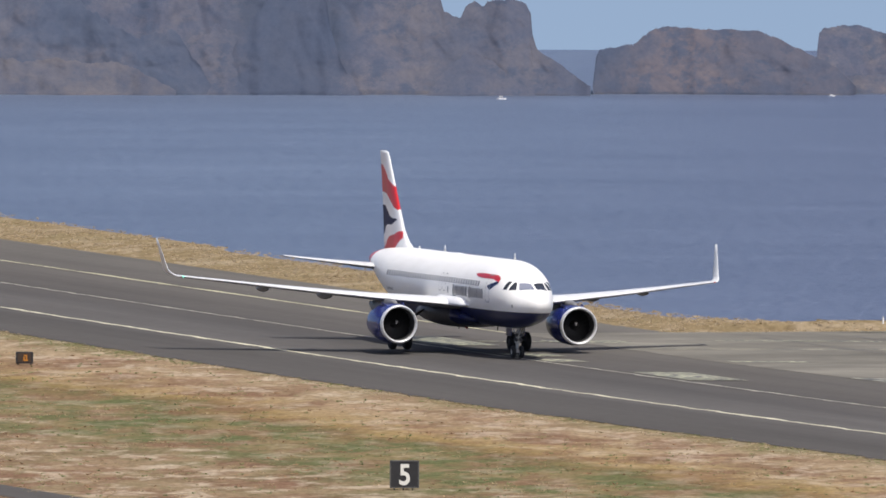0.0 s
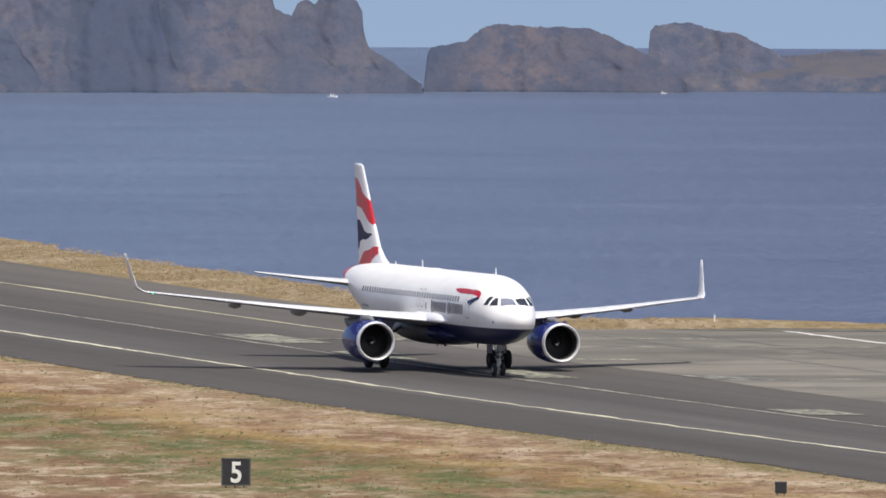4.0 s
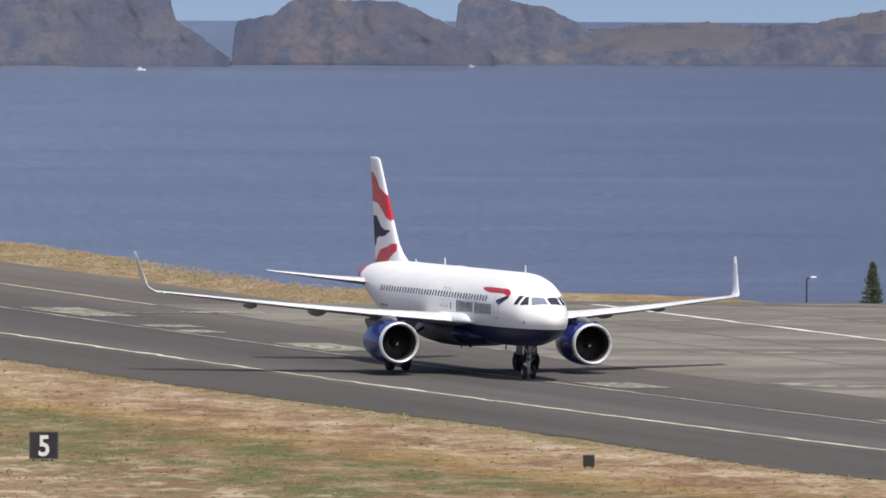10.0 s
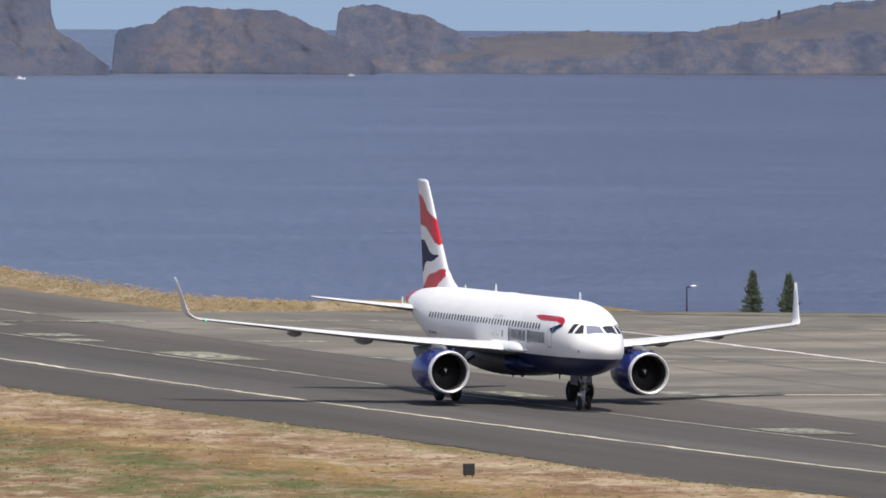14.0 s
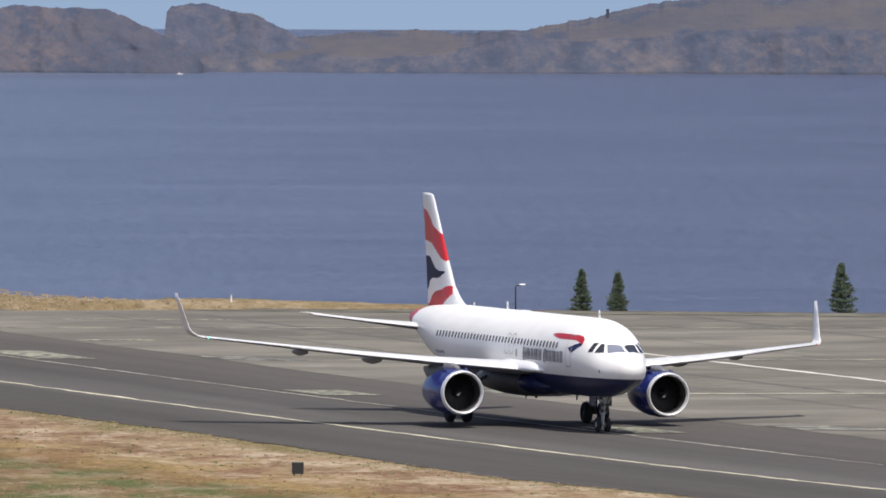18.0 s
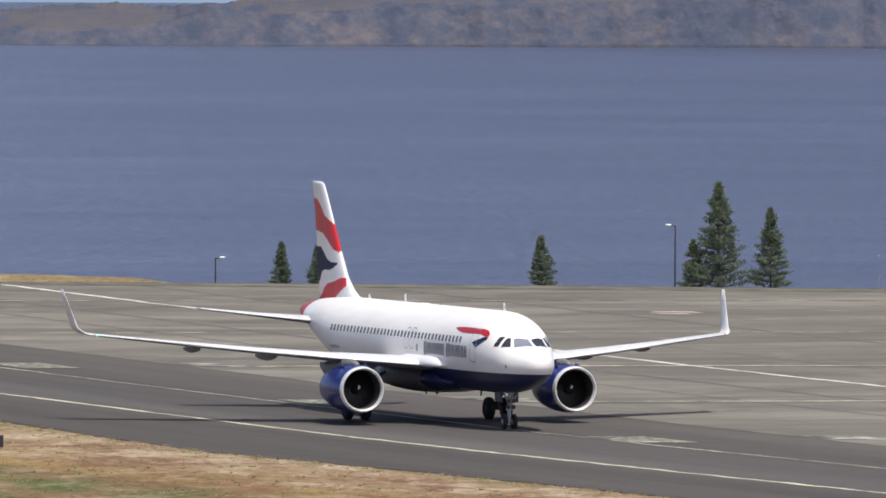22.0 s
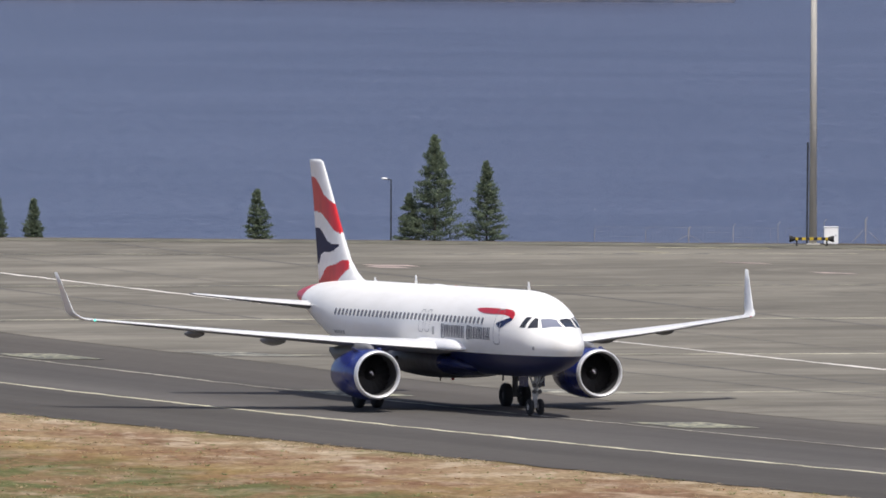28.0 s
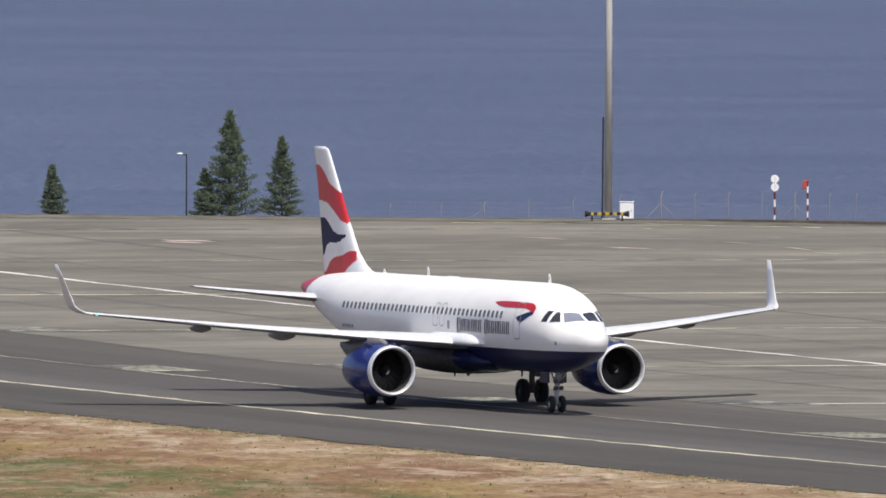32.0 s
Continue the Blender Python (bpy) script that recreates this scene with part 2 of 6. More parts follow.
# painted fall-off of the water's brightness from left to right
sea_light_tint = ramp(sea_mat, sea_light_run.outputs[0], [(0.0, (1.32, 1.48, 1.37)), (0.20, (1.15, 1.22, 1.18)), (0.32, (1.0, 1.04, 1.03)), (0.55, (0.91, 0.93, 0.94)), (1.0, (0.85, 0.87, 0.89))])
sea_c = mix(sea_mat, 1.0, ramp(sea_mat, w1, [(0.33, (0.080, 0.093, 0.149)), (0.67, (0.098, 0.112, 0.174))]), sea_light_tint, "MULTIPLY")
# light and dark of the ripples, put into the colour as streaks
sea_r = ramp(sea_mat, w3, [(0.36, (0.58, 0.63, 0.71)), (0.64, (1.27, 1.22, 1.15))])
sea_q = ramp(sea_mat, w4, [(0.35, (0.91, 0.92, 0.94)), (0.65, (1.06, 1.05, 1.05))])
link(sea_mat, mix(sea_mat, 1.0, mix(sea_mat, 1.0, sea_c, sea_r, "MULTIPLY"), sea_q, "MULTIPLY"), bsdf(sea_mat).inputs["Base Color"])
bump(sea_mat, w2, 0.7, 2.5)


def rock(name, stops, strong=1.0, scrub=0.8, dark_bands=(), cover=0.0, span=(-283.0, -43.0)):
    """Weathered rock: slopes and stains at three sizes, with dark scrub in patches, all tinted blue for haze; strong
    scales how much they differ.
    """
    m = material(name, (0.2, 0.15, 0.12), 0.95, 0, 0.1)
    r1 = noise_tex(m, coords(m, (0.050, 0.012, 0.075), 0.25), 1.0, 7, 0.66, 0.5)
    r2 = noise_tex(m, coords(m, (0.15, 0.04, 0.21)), 1.0, 8, 0.74, 0.15)
    r3 = noise_tex(m, coords(m, (0.9, 0.3, 0.9)), 1.0, 5, 0.7)
    slant = coords(m)
    slant.node.vector_type = "TEXTURE"
    slant.node.inputs["Scale"].default_value, slant.node.inputs["Rotation"].default_value = (9, 60, 3.2), (0, 0.7, 0)
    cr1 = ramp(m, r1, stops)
    cr4 = ramp(m, noise_tex(m, slant, 1.0, 7, 0.68, 0.5), [(0.36, (0.86, 0.88, 0.92)), (0.52, (1.0, 1.0, 1.0)), (0.66, (1.10, 1.07, 1.03))])
    patches = ramp(m, r2, [(0.38 + cover, (scrub,) * 3), (0.55 + cover, (0, 0, 0))])
    cr3 = ramp(m, r3, [(0.32, (0.90, 0.91, 0.94)), (0.62, (1.05, 1.04, 1.03))])
    base = mix(m, strong, cr1, cr4, "MULTIPLY")
    if dark_bands:  # broad darker stretches, by their place along the coast
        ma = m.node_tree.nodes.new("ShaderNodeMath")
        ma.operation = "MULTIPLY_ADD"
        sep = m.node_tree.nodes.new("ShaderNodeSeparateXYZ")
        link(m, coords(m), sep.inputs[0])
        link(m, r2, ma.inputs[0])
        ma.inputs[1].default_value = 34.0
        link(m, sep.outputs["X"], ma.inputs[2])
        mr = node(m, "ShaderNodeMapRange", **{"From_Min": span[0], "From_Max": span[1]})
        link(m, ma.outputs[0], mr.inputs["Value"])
        patches = mix(m, 1.0, patches, ramp(m, mr.outputs[0], [(p_, (v_, v_, v_)) for p_, v_ in dark_bands]), "LIGHTEN")
    # dark scrub, its blue tint painted in for haze
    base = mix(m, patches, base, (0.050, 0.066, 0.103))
    link(m, mix(m, strong, base, cr3, "MULTIPLY"), bsdf(m).inputs["Base Color"])
    bump(m, r2, 0.25, 0.8)
    return m


# the blue-grey cast of these rock colours is distant haze mixed in
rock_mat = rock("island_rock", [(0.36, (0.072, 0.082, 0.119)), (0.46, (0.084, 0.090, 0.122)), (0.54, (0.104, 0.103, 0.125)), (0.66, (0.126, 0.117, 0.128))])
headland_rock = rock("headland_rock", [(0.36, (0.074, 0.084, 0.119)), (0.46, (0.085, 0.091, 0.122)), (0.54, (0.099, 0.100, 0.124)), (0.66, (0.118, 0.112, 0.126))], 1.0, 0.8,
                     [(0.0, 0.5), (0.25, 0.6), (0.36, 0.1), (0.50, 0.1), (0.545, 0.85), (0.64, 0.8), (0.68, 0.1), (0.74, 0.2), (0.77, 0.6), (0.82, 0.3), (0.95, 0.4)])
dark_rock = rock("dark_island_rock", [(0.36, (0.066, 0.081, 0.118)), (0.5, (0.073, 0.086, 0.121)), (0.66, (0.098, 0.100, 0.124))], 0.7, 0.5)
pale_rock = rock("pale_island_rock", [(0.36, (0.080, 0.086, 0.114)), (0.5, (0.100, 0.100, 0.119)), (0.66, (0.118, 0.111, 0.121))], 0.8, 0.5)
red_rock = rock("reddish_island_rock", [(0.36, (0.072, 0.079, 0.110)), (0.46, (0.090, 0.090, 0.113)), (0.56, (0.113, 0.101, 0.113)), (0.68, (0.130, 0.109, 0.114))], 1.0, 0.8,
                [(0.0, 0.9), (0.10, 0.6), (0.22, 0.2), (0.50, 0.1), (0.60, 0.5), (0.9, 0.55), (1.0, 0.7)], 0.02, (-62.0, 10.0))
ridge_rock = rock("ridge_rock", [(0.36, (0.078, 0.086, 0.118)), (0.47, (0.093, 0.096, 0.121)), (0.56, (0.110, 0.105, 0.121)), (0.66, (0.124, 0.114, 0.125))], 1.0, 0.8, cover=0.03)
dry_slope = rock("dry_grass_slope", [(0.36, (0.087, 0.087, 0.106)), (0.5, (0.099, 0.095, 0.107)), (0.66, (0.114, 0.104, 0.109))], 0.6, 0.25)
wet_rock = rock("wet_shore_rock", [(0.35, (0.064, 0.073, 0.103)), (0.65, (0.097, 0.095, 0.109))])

white_line_near = worn_paint("worn_cream_paint", (0.66, 0.62, 0.45), 0.30)
block_paint = worn_paint("worn_block_paint", (0.46, 0.45, 0.31), 0.53, (2.2, 0.9, 1))
fleck_paint = worn_paint("fleck_paint", (0.50, 0.48, 0.38), 0.56, (0.7, 0.45, 1))
red_mark = worn_paint("worn_red_paint", (0.44, 0.35, 0.31), 0.42)
seam_mat = sheet("tar_seam", (0.108, 0.101, 0.09), 0.9, vary=0.3)
weed_mat = sheet("weedy_grit", (0.135, 0.128, 0.095), 0.95, vary=0.4, scale=0.35)
kerb_mat = sheet("weathered_kerb", (0.095, 0.078, 0.060), 0.9, vary=0.35, scale=1.2)
bank_straw = foliage("bank_straw", (0.50, 0.40, 0.27), 0.15)
bark_mat = sheet("bark", (0.10, 0.085, 0.07), 0.9, vary=0.3, scale=8)
needle_mat = foliage("pine_needles", (0.225, 0.270, 0.180), 0.3, 2.0)
needle_dark = foliage("pine_needles_dark", (0.140, 0.182, 0.132), 0.3, 2.0)
lamp_dark = sheet("dark_painted_steel", (0.03, 0.033, 0.036), 0.6, 0.2, vary=0.2)
mast_mat = sheet("weathered_concrete", (0.47, 0.45, 0.41), 0.8, vary=0.15, scale=1.5, stretch=(3, 3, 0.3))
fence_mat = sheet("fence_wood", (0.30, 0.29, 0.30), 0.85, vary=0.25)
yellow_paint = sheet("yellow_paint", (0.55, 0.40, 0.035), 0.5, vary=0.15)
pole_red = sheet("dark_red_paint", (0.16, 0.03, 0.025), 0.55, vary=0.2)
sock_mat = sheet("sock_cloth", (0.85, 0.13, 0.08), 0.8, vary=0.12)
board_black = sheet("black_board", (0.022, 0.022, 0.024), 0.55, vary=0.25)
board_edge = sheet("board_edge_grey", (0.09, 0.09, 0.09), 0.6, vary=0.25)
board_brown = sheet("brown_face", (0.05, 0.030, 0.016), 0.5, vary=0.2)
orange_paint = sheet("orange_paint", (0.55, 0.22, 0.02), 0.5, vary=0.1)
digit_white = sheet("digit_white", (0.72, 0.72, 0.66), 0.6, vary=0.06)

# ---- the land: a grid along the runway, with a sea bank beyond the apron and a hill under the camera ----
SHORE = [(-113, 35.2), (-106.4, 54.2), (-98.5, 72.7), (-89.7, 90.9), (-83.3, 104.6), (-72.1, 116.8), (-43.5, 149.8), (40, 249), (1300, 900)]


def shore(s):
    """Where the level ground ends towards the sea."""
    if s < -113:
        return 26.5 + 0.025 * (-113 - s) + 8.7 * math.exp(-((s + 113) / 10) ** 2)
    for (a, p), (c, q) in zip(SHORE, SHORE[1:]):
        if s <= c:
            return p + (q - p) * (s - a) / (c - a)
    return 900.0


def land_z(s, lat):
    z = rise(s)
    edge = shore(s)
    if lat > edge:
        z = max(SEA_Z - 3, z - (lat - edge) * 0.8)
    elif s < -116 and lat > 21:
        z += min(1.0, (lat - 21) / 6) * 0.42
    beyond = -113 + (lat - 35.2) * 0.347 - s
    if 33 < lat < 52 and 0 < beyond < 40:
        low_bank = rise(s) + 0.40 * min(1, (52 - lat) / 15) * min(1, beyond / 5) - 0.8 * max(0, beyond - 11)
        z = max(z, low_bank)
    p = ORIGIN + FWD * s + ACROSS * lat
    return max(z, 32.3 - 0.12 * p.length) if p.length < 300 else z


ss = sorted({*range(-1200, -420, 60), *range(-420, -130, 10), *range(-130, -60, 2), *range(-60, 320, 8), *range(320, 1200, 20)})
lats = sorted({*range(-420, -100, 20), *range(-100, -20, 4), -21.5, *range(-20, 20, 4), *range(20, 60, 2), *range(60, 130, 2), *range(130, 260, 6), *range(260, 700, 20)})
verts = []
for s_ in ss:
    for l_ in lats:
        verts.append((s_, l_, land_z(s_, l_)))
nl = len(lats)
faces = [(i * nl + j, i * nl + j + 1, (i + 1) * nl + j + 1, (i + 1) * nl + j) for i in range(len(ss) - 1) for j in range(nl - 1)]
GROUND_POSE = Matrix.Translation((ORIGIN.x, ORIGIN.y, 0)) @ Matrix.Rotation(PHI, 4, "Z")
ground = mesh_ob("ground", verts, [f[::-1] for f in faces], grass_mat, smooth=True)
ground.matrix_world = GROUND_POSE
tagged(ground, "dry straw-coloured grass beside the runway", "ground", kind="structure")


def skyline(rows, az):
    if az <= rows[0][0]:
        return rows[0][1]
    for (a, e), (b, f_) in zip(rows, rows[1:]):
        if az <= b:
            return e + (f_ - e) * (az - a) / (b - a)
    return rows[-1][1]


def strip(name, s0, s1, lat0, lat1, dz, mat, step=8.0, label="", kind="structure", parent=None, jag=0.0):
    """A thin slab that follows the land; its own space runs along the runway."""
    n = max(1, int(abs(s1 - s0) / step))
    vs, fs = [], []
    for i in range(n + 1):
        s_ = s0 + (s1 - s0) * i / n
        for l_ in (lat0, lat1):
            if jag:
                l_ += jag * noise.noise((s_ * 0.3, l_, 1.0)) + 0.5 * jag * noise.noise((s_ * 1.1, l_, 5.0))
            vs.append((s_, l_, rise(s_) + dz))
    fs = [(2 * i, 2 * i + 2, 2 * i + 3, 2 * i + 1) for i in range(n)]
    ob = mesh_ob(name, vs, fs, mat, parent)
    if parent is None:
        ob.matrix_world = GROUND_POSE
    return tagged(ob, label, kind=kind)


def patch(name, corners, dz, mat, label="", parent=None, kind="structure", cuts=1):
    """A flat painted or paved shape from (s, lat) corners; split along its length so that it follows the land."""
    (a, b, c, d) = corners
    vs, fs = [], []
    for i in range(cuts + 1):
        k = i / cuts
        for p, q in ((a, b), (d, c)):
            s_, l_ = p[0] + (q[0] - p[0]) * k, p[1] + (q[1] - p[1]) * k
            vs.append((s_, l_, rise(s_) + dz))
    fs = [(2 * i, 2 * i + 2, 2 * i + 3, 2 * i + 1) for i in range(cuts)]
    ob = mesh_ob(name, vs, fs, mat, parent)
    if parent is None:
        ob.matrix_world = GROUND_POSE
    return tagged(ob, label, kind=kind)


VERGE = [(-150, -20.2), (-50, -21.1), (0, -21.5), (60, -20.9), (90, -22.0), (118, -23.5), (138, -22.5), (160, -21.8), (190, -21.5), (230, -21.7), (260, -22.6), (300, -22.0)]


def runway_edge(s):
    """Where the asphalt ends towards the grass."""
    e = skyline(VERGE, s)
    return e + 0.35 * noise.noise((s * 0.3, e, 1.0)) + 0.22 * noise.noise((s * 1.1, e, 5.0))


rv, rows_ = [], [-1100 + 10 * k for k in range(90)] + [-200 + 1.0 * k for k in range(500)] + [300 + 10 * k for k in range(71)]
for s_ in rows_:
    for l_ in (runway_edge(s_), -10.0, 0.0, 10.0, 21.0 + 0.7 * noise.noise((s_ * 0.3, 21.0, 1.0))):
        rv.append((s_, l_, rise(s_) + 0.03))
runway = mesh_ob("runway", rv, [(5 * i + k, 5 * i + 5 + k, 5 * i + 6 + k, 5 * i + k + 1) for i in range(len(rows_) - 1) for k in range(4)], asphalt_mat)
runway.matrix_world = GROUND_POSE
tagged(runway, "dark grey asphalt runway with worn painted lines", kind="structure")
tagged(runway, category="runway")
# the apron, from the runway's seaward line to the bank


def apron_edge(s):
    """The uneven edge of the paler paving beside the runway."""
    return 10.5 + 0.7 * noise.noise((s * 0.035, 3.0, 1.0)) + 0.35 * noise.noise((s * 0.21, 7.0, 2.0))


av, af = [], []
srow = [-113 + 1.5 * i for i in range(30)] + [-68 + 4 * i for i in range(99)]
for s_ in srow:
    for k in range(9):
        l0_ = apron_edge(s_)
        l_ = l0_ + (max(shore(s_) - 0.9, 22) - l0_) * k / 8
        av.append((s_, l_, rise(s_) + 0.045))
af = [(9 * i + k, 9 * i + 9 + k, 9 * i + 10 + k, 9 * i + k + 1) for i in range(len(srow) - 1) for k in range(8)]
apron = mesh_ob("apron", av, af, apron_mat)
apron.matrix_world = GROUND_POSE
tagged(apron, "weathered grey-brown paved apron with faded lines", "pavement", kind="structure")

# the sea, one sheet to the horizon
sv = [(0, 0, SEA_Z)] + [(4950 * math.sin(a * math.pi / 48), 4950 * math.cos(a * math.pi / 48), SEA_Z) for a in range(96)]
sea = mesh_ob("water", sv, [(0, i + 1, (i + 1) % 96 + 1) for i in range(96)], sea_mat)
for p_ in sea.data.polygons:
    p_.flip() if p_.normal.z < 0 else None
tagged(sea, "calm blue-grey sea reaching the horizon", "sea", kind="structure")


# ---- rocky islands ----
def island(name, rows, near, depth, label, seed, mats, cliff=None, relief=1.0, lean=1.0, ragged=0.0, parent=None, step=0.006):
    """Steep rocky land over bearings; rows give the bearing and the height angle of the crest, in degrees.
    cliff: bearings and heights of the sea cliff, above which gentle ground (the second material) begins."""
    az0, az1 = rows[0][0], rows[-1][0]
    n, m_, back = int((az1 - az0) / step), 48, 5
    peak = EYE_Z + near * math.tan(radians(max(e for _, e in rows))) - SEA_Z
    vs, fs, mi = [], [], []
    for i in range(n + 1):
        az = az0 + (az1 - az0) * i / n
        a_m = az * 74.0
        el0 = skyline(rows, az)
        el = el0 + 0.006 * noise.noise((az * 30, seed, 0.3)) + 0.005 * noise.noise((az * 110, seed, 0.9))
        el += ragged * noise.fractal((az * 6, seed, 5.5), 0.7, 2.1, 5) * max(0.0, min(1.0, (az1 - az) * 8, (az - az0) * 8 if parent else 1.0))
        line = near + 5 * noise.noise((az * 6, seed, 4.0)) + 1.2 * noise.noise((az * 18, seed, 2.0))
        rough_top = EYE_Z + (line + depth * 0.8) * math.tan(radians(el0 if cliff else el)) - SEA_Z
        grow = max(0.05, min(1.0, rough_top / 12))
        wall = skyline(cliff, az) + 0.6 * noise.noise((az * 3, seed, 7.0)) if cliff else 1e6
        edge = wall + 1.5 * noise.noise((az * 9, seed, 7.0)) + 0.6 * noise.noise((az * 31, seed, 3.0))
        col, kind_ = [], []
        for j in range(m_ + 1):
            h = j / m_
            z = h * rough_top
            # benches of harder rock, gullies that run down the face, and broken relief
            bench = noise.noise((seed, z * 0.34 + 0.5 * noise.noise((a_m * 0.05, seed, 1.0)), 3.3))
            sway = 0.055 * z * math.tanh(3 * noise.noise((a_m * 0.03, seed, 6.0))) + 0.9 * noise.noise((a_m * 0.06, z * 0.10, seed + 8))
            gully = 1.6 * noise.noise((a_m * 0.085 + sway, z * 0.05, seed)) ** 2
            flute = 1.6 * noise.noise((a_m * 0.30 + 0.16 * z + sway, z * 0.06, seed + 2)) ** 2
            broken = noise.fractal((a_m * 0.16, z * 0.20, seed + 4), 0.9, 2.1, 5)
            out = relief * grow * (3.0 * gully + 0.9 * flute + 1.3 * broken + 0.7 * bench) * min(1.0, 0.35 + 0.12 * z)
            if z <= wall:
                run = 0.10 * depth * z / rough_top if cliff else depth * (max(0.0, z) / peak) ** lean
                soft_ = 1.0
            else:
                run = depth * (0.10 * wall / rough_top + (z - wall) / max(1.0, rough_top - wall))
                soft_ = max(0.03, 1 - (z - wall) / 2.0)
            col.append((line + run + out * soft_ * (1 - h ** 6), h))
            kind_.append(int(z > edge and h < 0.95 + 0.25 * noise.noise((az * 7, seed, 9.0))))
        top_d = col[-1][0]
        top = EYE_Z + top_d * math.tan(radians(el)) - SEA_Z
        even = EYE_Z + top_d * math.tan(radians(el0)) - SEA_Z if cliff else top
        a = radians(az)
        for d, h in col:
            vs.append((d * math.sin(a), d * math.cos(a), SEA_Z + (h * even + (top - even) * h ** 8 if h > 0 else -2.5)))
        for q in range(1, back + 1):
            d = top_d + 70 * q / back
            vs.append((d * math.sin(a), d * math.cos(a), SEA_Z - 2 + (top + 2) * (1 - (q / back) ** 2)))
        if i < n:
            mi += [k_ if len(mats) > 1 else 0 for k_ in kind_[:-1]] + [len(mats) - 1] * back + [0]
    w = m_ + back + 1
    mi = [v for k, v in enumerate(mi) if (k + 1) % w]
    fs = [(i * w + j, (i + 1) * w + j, (i + 1) * w + j + 1, i * w + j + 1) for i in range(n) for j in range(w - 1)]
    wet = 2 if parent is None else 0
    low = [k for k in range(len(fs)) if k % (w - 1) < wet]
    rest = [k for k in range(len(fs)) if k % (w - 1) >= wet]
    ob = mesh_ob(name, vs, [fs[k] for k in rest], mats, parent, smooth=True)
    ob.data.polygons.foreach_set("material_index", [mi[k] for k in rest])
    if parent is None:
        foot = mesh_ob("shore_cliff", vs, [fs[k] for k in low], wet_rock, ob, smooth=True)
        tagged(foot, "dark wet rock along the waterline")
        return tagged(ob, label, "island")
    return tagged(ob, label)


BIG = [(-3.9, -0.6), (-3.5, -0.42), (-2.9, -0.50), (-2.4, -0.48), (-2.0, -0.55), (-1.75, -0.66), (-1.617, -0.724), (-1.607, -0.764), (-1.546, -0.789),
       (-1.525, -0.748), (-1.495, -0.727), (-1.464, -0.748), (-1.45, -0.727), (-1.373, -0.719), (-1.312, -0.731), (-1.291, -0.773), (-1.287, -0.845),
       (-1.27, -0.902), (-1.189, -0.95), (-1.127, -0.997), (-1.076, -1.04)]
DOME = [(-1.068, -1.03), (-1.056, -0.925), (-1.046, -0.905), (-0.985, -0.894), (-0.924, -0.88), (-0.863, -0.833), (-0.823, -0.82), (-0.741, -0.818),
        (-0.619, -0.83), (-0.578, -0.826), (-0.476, -0.829), (-0.395, -0.861), (-0.313, -0.902), (-0.191, -0.958), (-0.12, -1.03)]
BLOCK = [(-0.265, -1.0), (-0.262, -0.926), (-0.255, -0.844), (-0.235, -0.82), (-0.163, -0.811), (-0.101, -0.811), (-0.04, -0.831), (0.062, -0.847),
         (0.163, -0.897), (0.215, -0.929), (0.33, -1.0)]
RIDGE = [(-0.25, -1.03), (-0.15, -0.99), (0.0, -0.985), (0.194, -0.930), (0.438, -0.911), (0.641, -0.898), (0.784, -0.915), (1.048, -0.9), (1.182, -0.872), (1.30, -0.852),
         (1.345, -0.838), (1.487, -0.803), (1.679, -0.785), (1.959, -0.765), (2.4, -0.74), (3.0, -0.72), (3.5, -0.80), (3.9, -1.0)]
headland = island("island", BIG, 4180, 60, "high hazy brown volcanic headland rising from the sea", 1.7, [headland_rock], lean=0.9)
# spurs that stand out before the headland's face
island("spur", [(-3.9, -0.60), (-3.1, -0.70), (-2.85, -0.765), (-2.62, -0.845), (-2.55, -0.90), (-2.47, -1.0), (-2.43, -1.06)], 4172, 30, "dark rock slope with bluish haze painted in", 3.1, [dark_rock], relief=0.70, ragged=0.06, parent=headland)
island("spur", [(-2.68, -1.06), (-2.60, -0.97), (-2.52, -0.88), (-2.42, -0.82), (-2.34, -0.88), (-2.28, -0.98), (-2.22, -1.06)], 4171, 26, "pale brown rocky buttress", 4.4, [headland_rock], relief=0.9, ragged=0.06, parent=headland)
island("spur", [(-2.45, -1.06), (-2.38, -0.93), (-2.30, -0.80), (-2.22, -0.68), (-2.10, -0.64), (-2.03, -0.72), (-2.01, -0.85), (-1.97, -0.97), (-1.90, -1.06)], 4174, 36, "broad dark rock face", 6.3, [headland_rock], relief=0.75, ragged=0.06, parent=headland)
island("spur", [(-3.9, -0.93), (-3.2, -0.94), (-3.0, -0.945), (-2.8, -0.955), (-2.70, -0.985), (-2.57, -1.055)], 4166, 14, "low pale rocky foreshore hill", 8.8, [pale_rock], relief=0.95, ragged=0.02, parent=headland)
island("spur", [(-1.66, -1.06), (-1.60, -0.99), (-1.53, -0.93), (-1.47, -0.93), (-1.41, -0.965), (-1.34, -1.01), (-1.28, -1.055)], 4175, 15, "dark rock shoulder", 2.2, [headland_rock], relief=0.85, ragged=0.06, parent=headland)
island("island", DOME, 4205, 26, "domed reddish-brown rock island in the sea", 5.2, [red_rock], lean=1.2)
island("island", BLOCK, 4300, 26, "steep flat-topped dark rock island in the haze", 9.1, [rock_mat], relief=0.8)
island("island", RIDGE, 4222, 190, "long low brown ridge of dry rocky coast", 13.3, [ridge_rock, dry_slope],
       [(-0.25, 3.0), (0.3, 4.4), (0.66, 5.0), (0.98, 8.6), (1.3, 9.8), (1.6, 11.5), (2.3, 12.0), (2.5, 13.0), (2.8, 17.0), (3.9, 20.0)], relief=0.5)

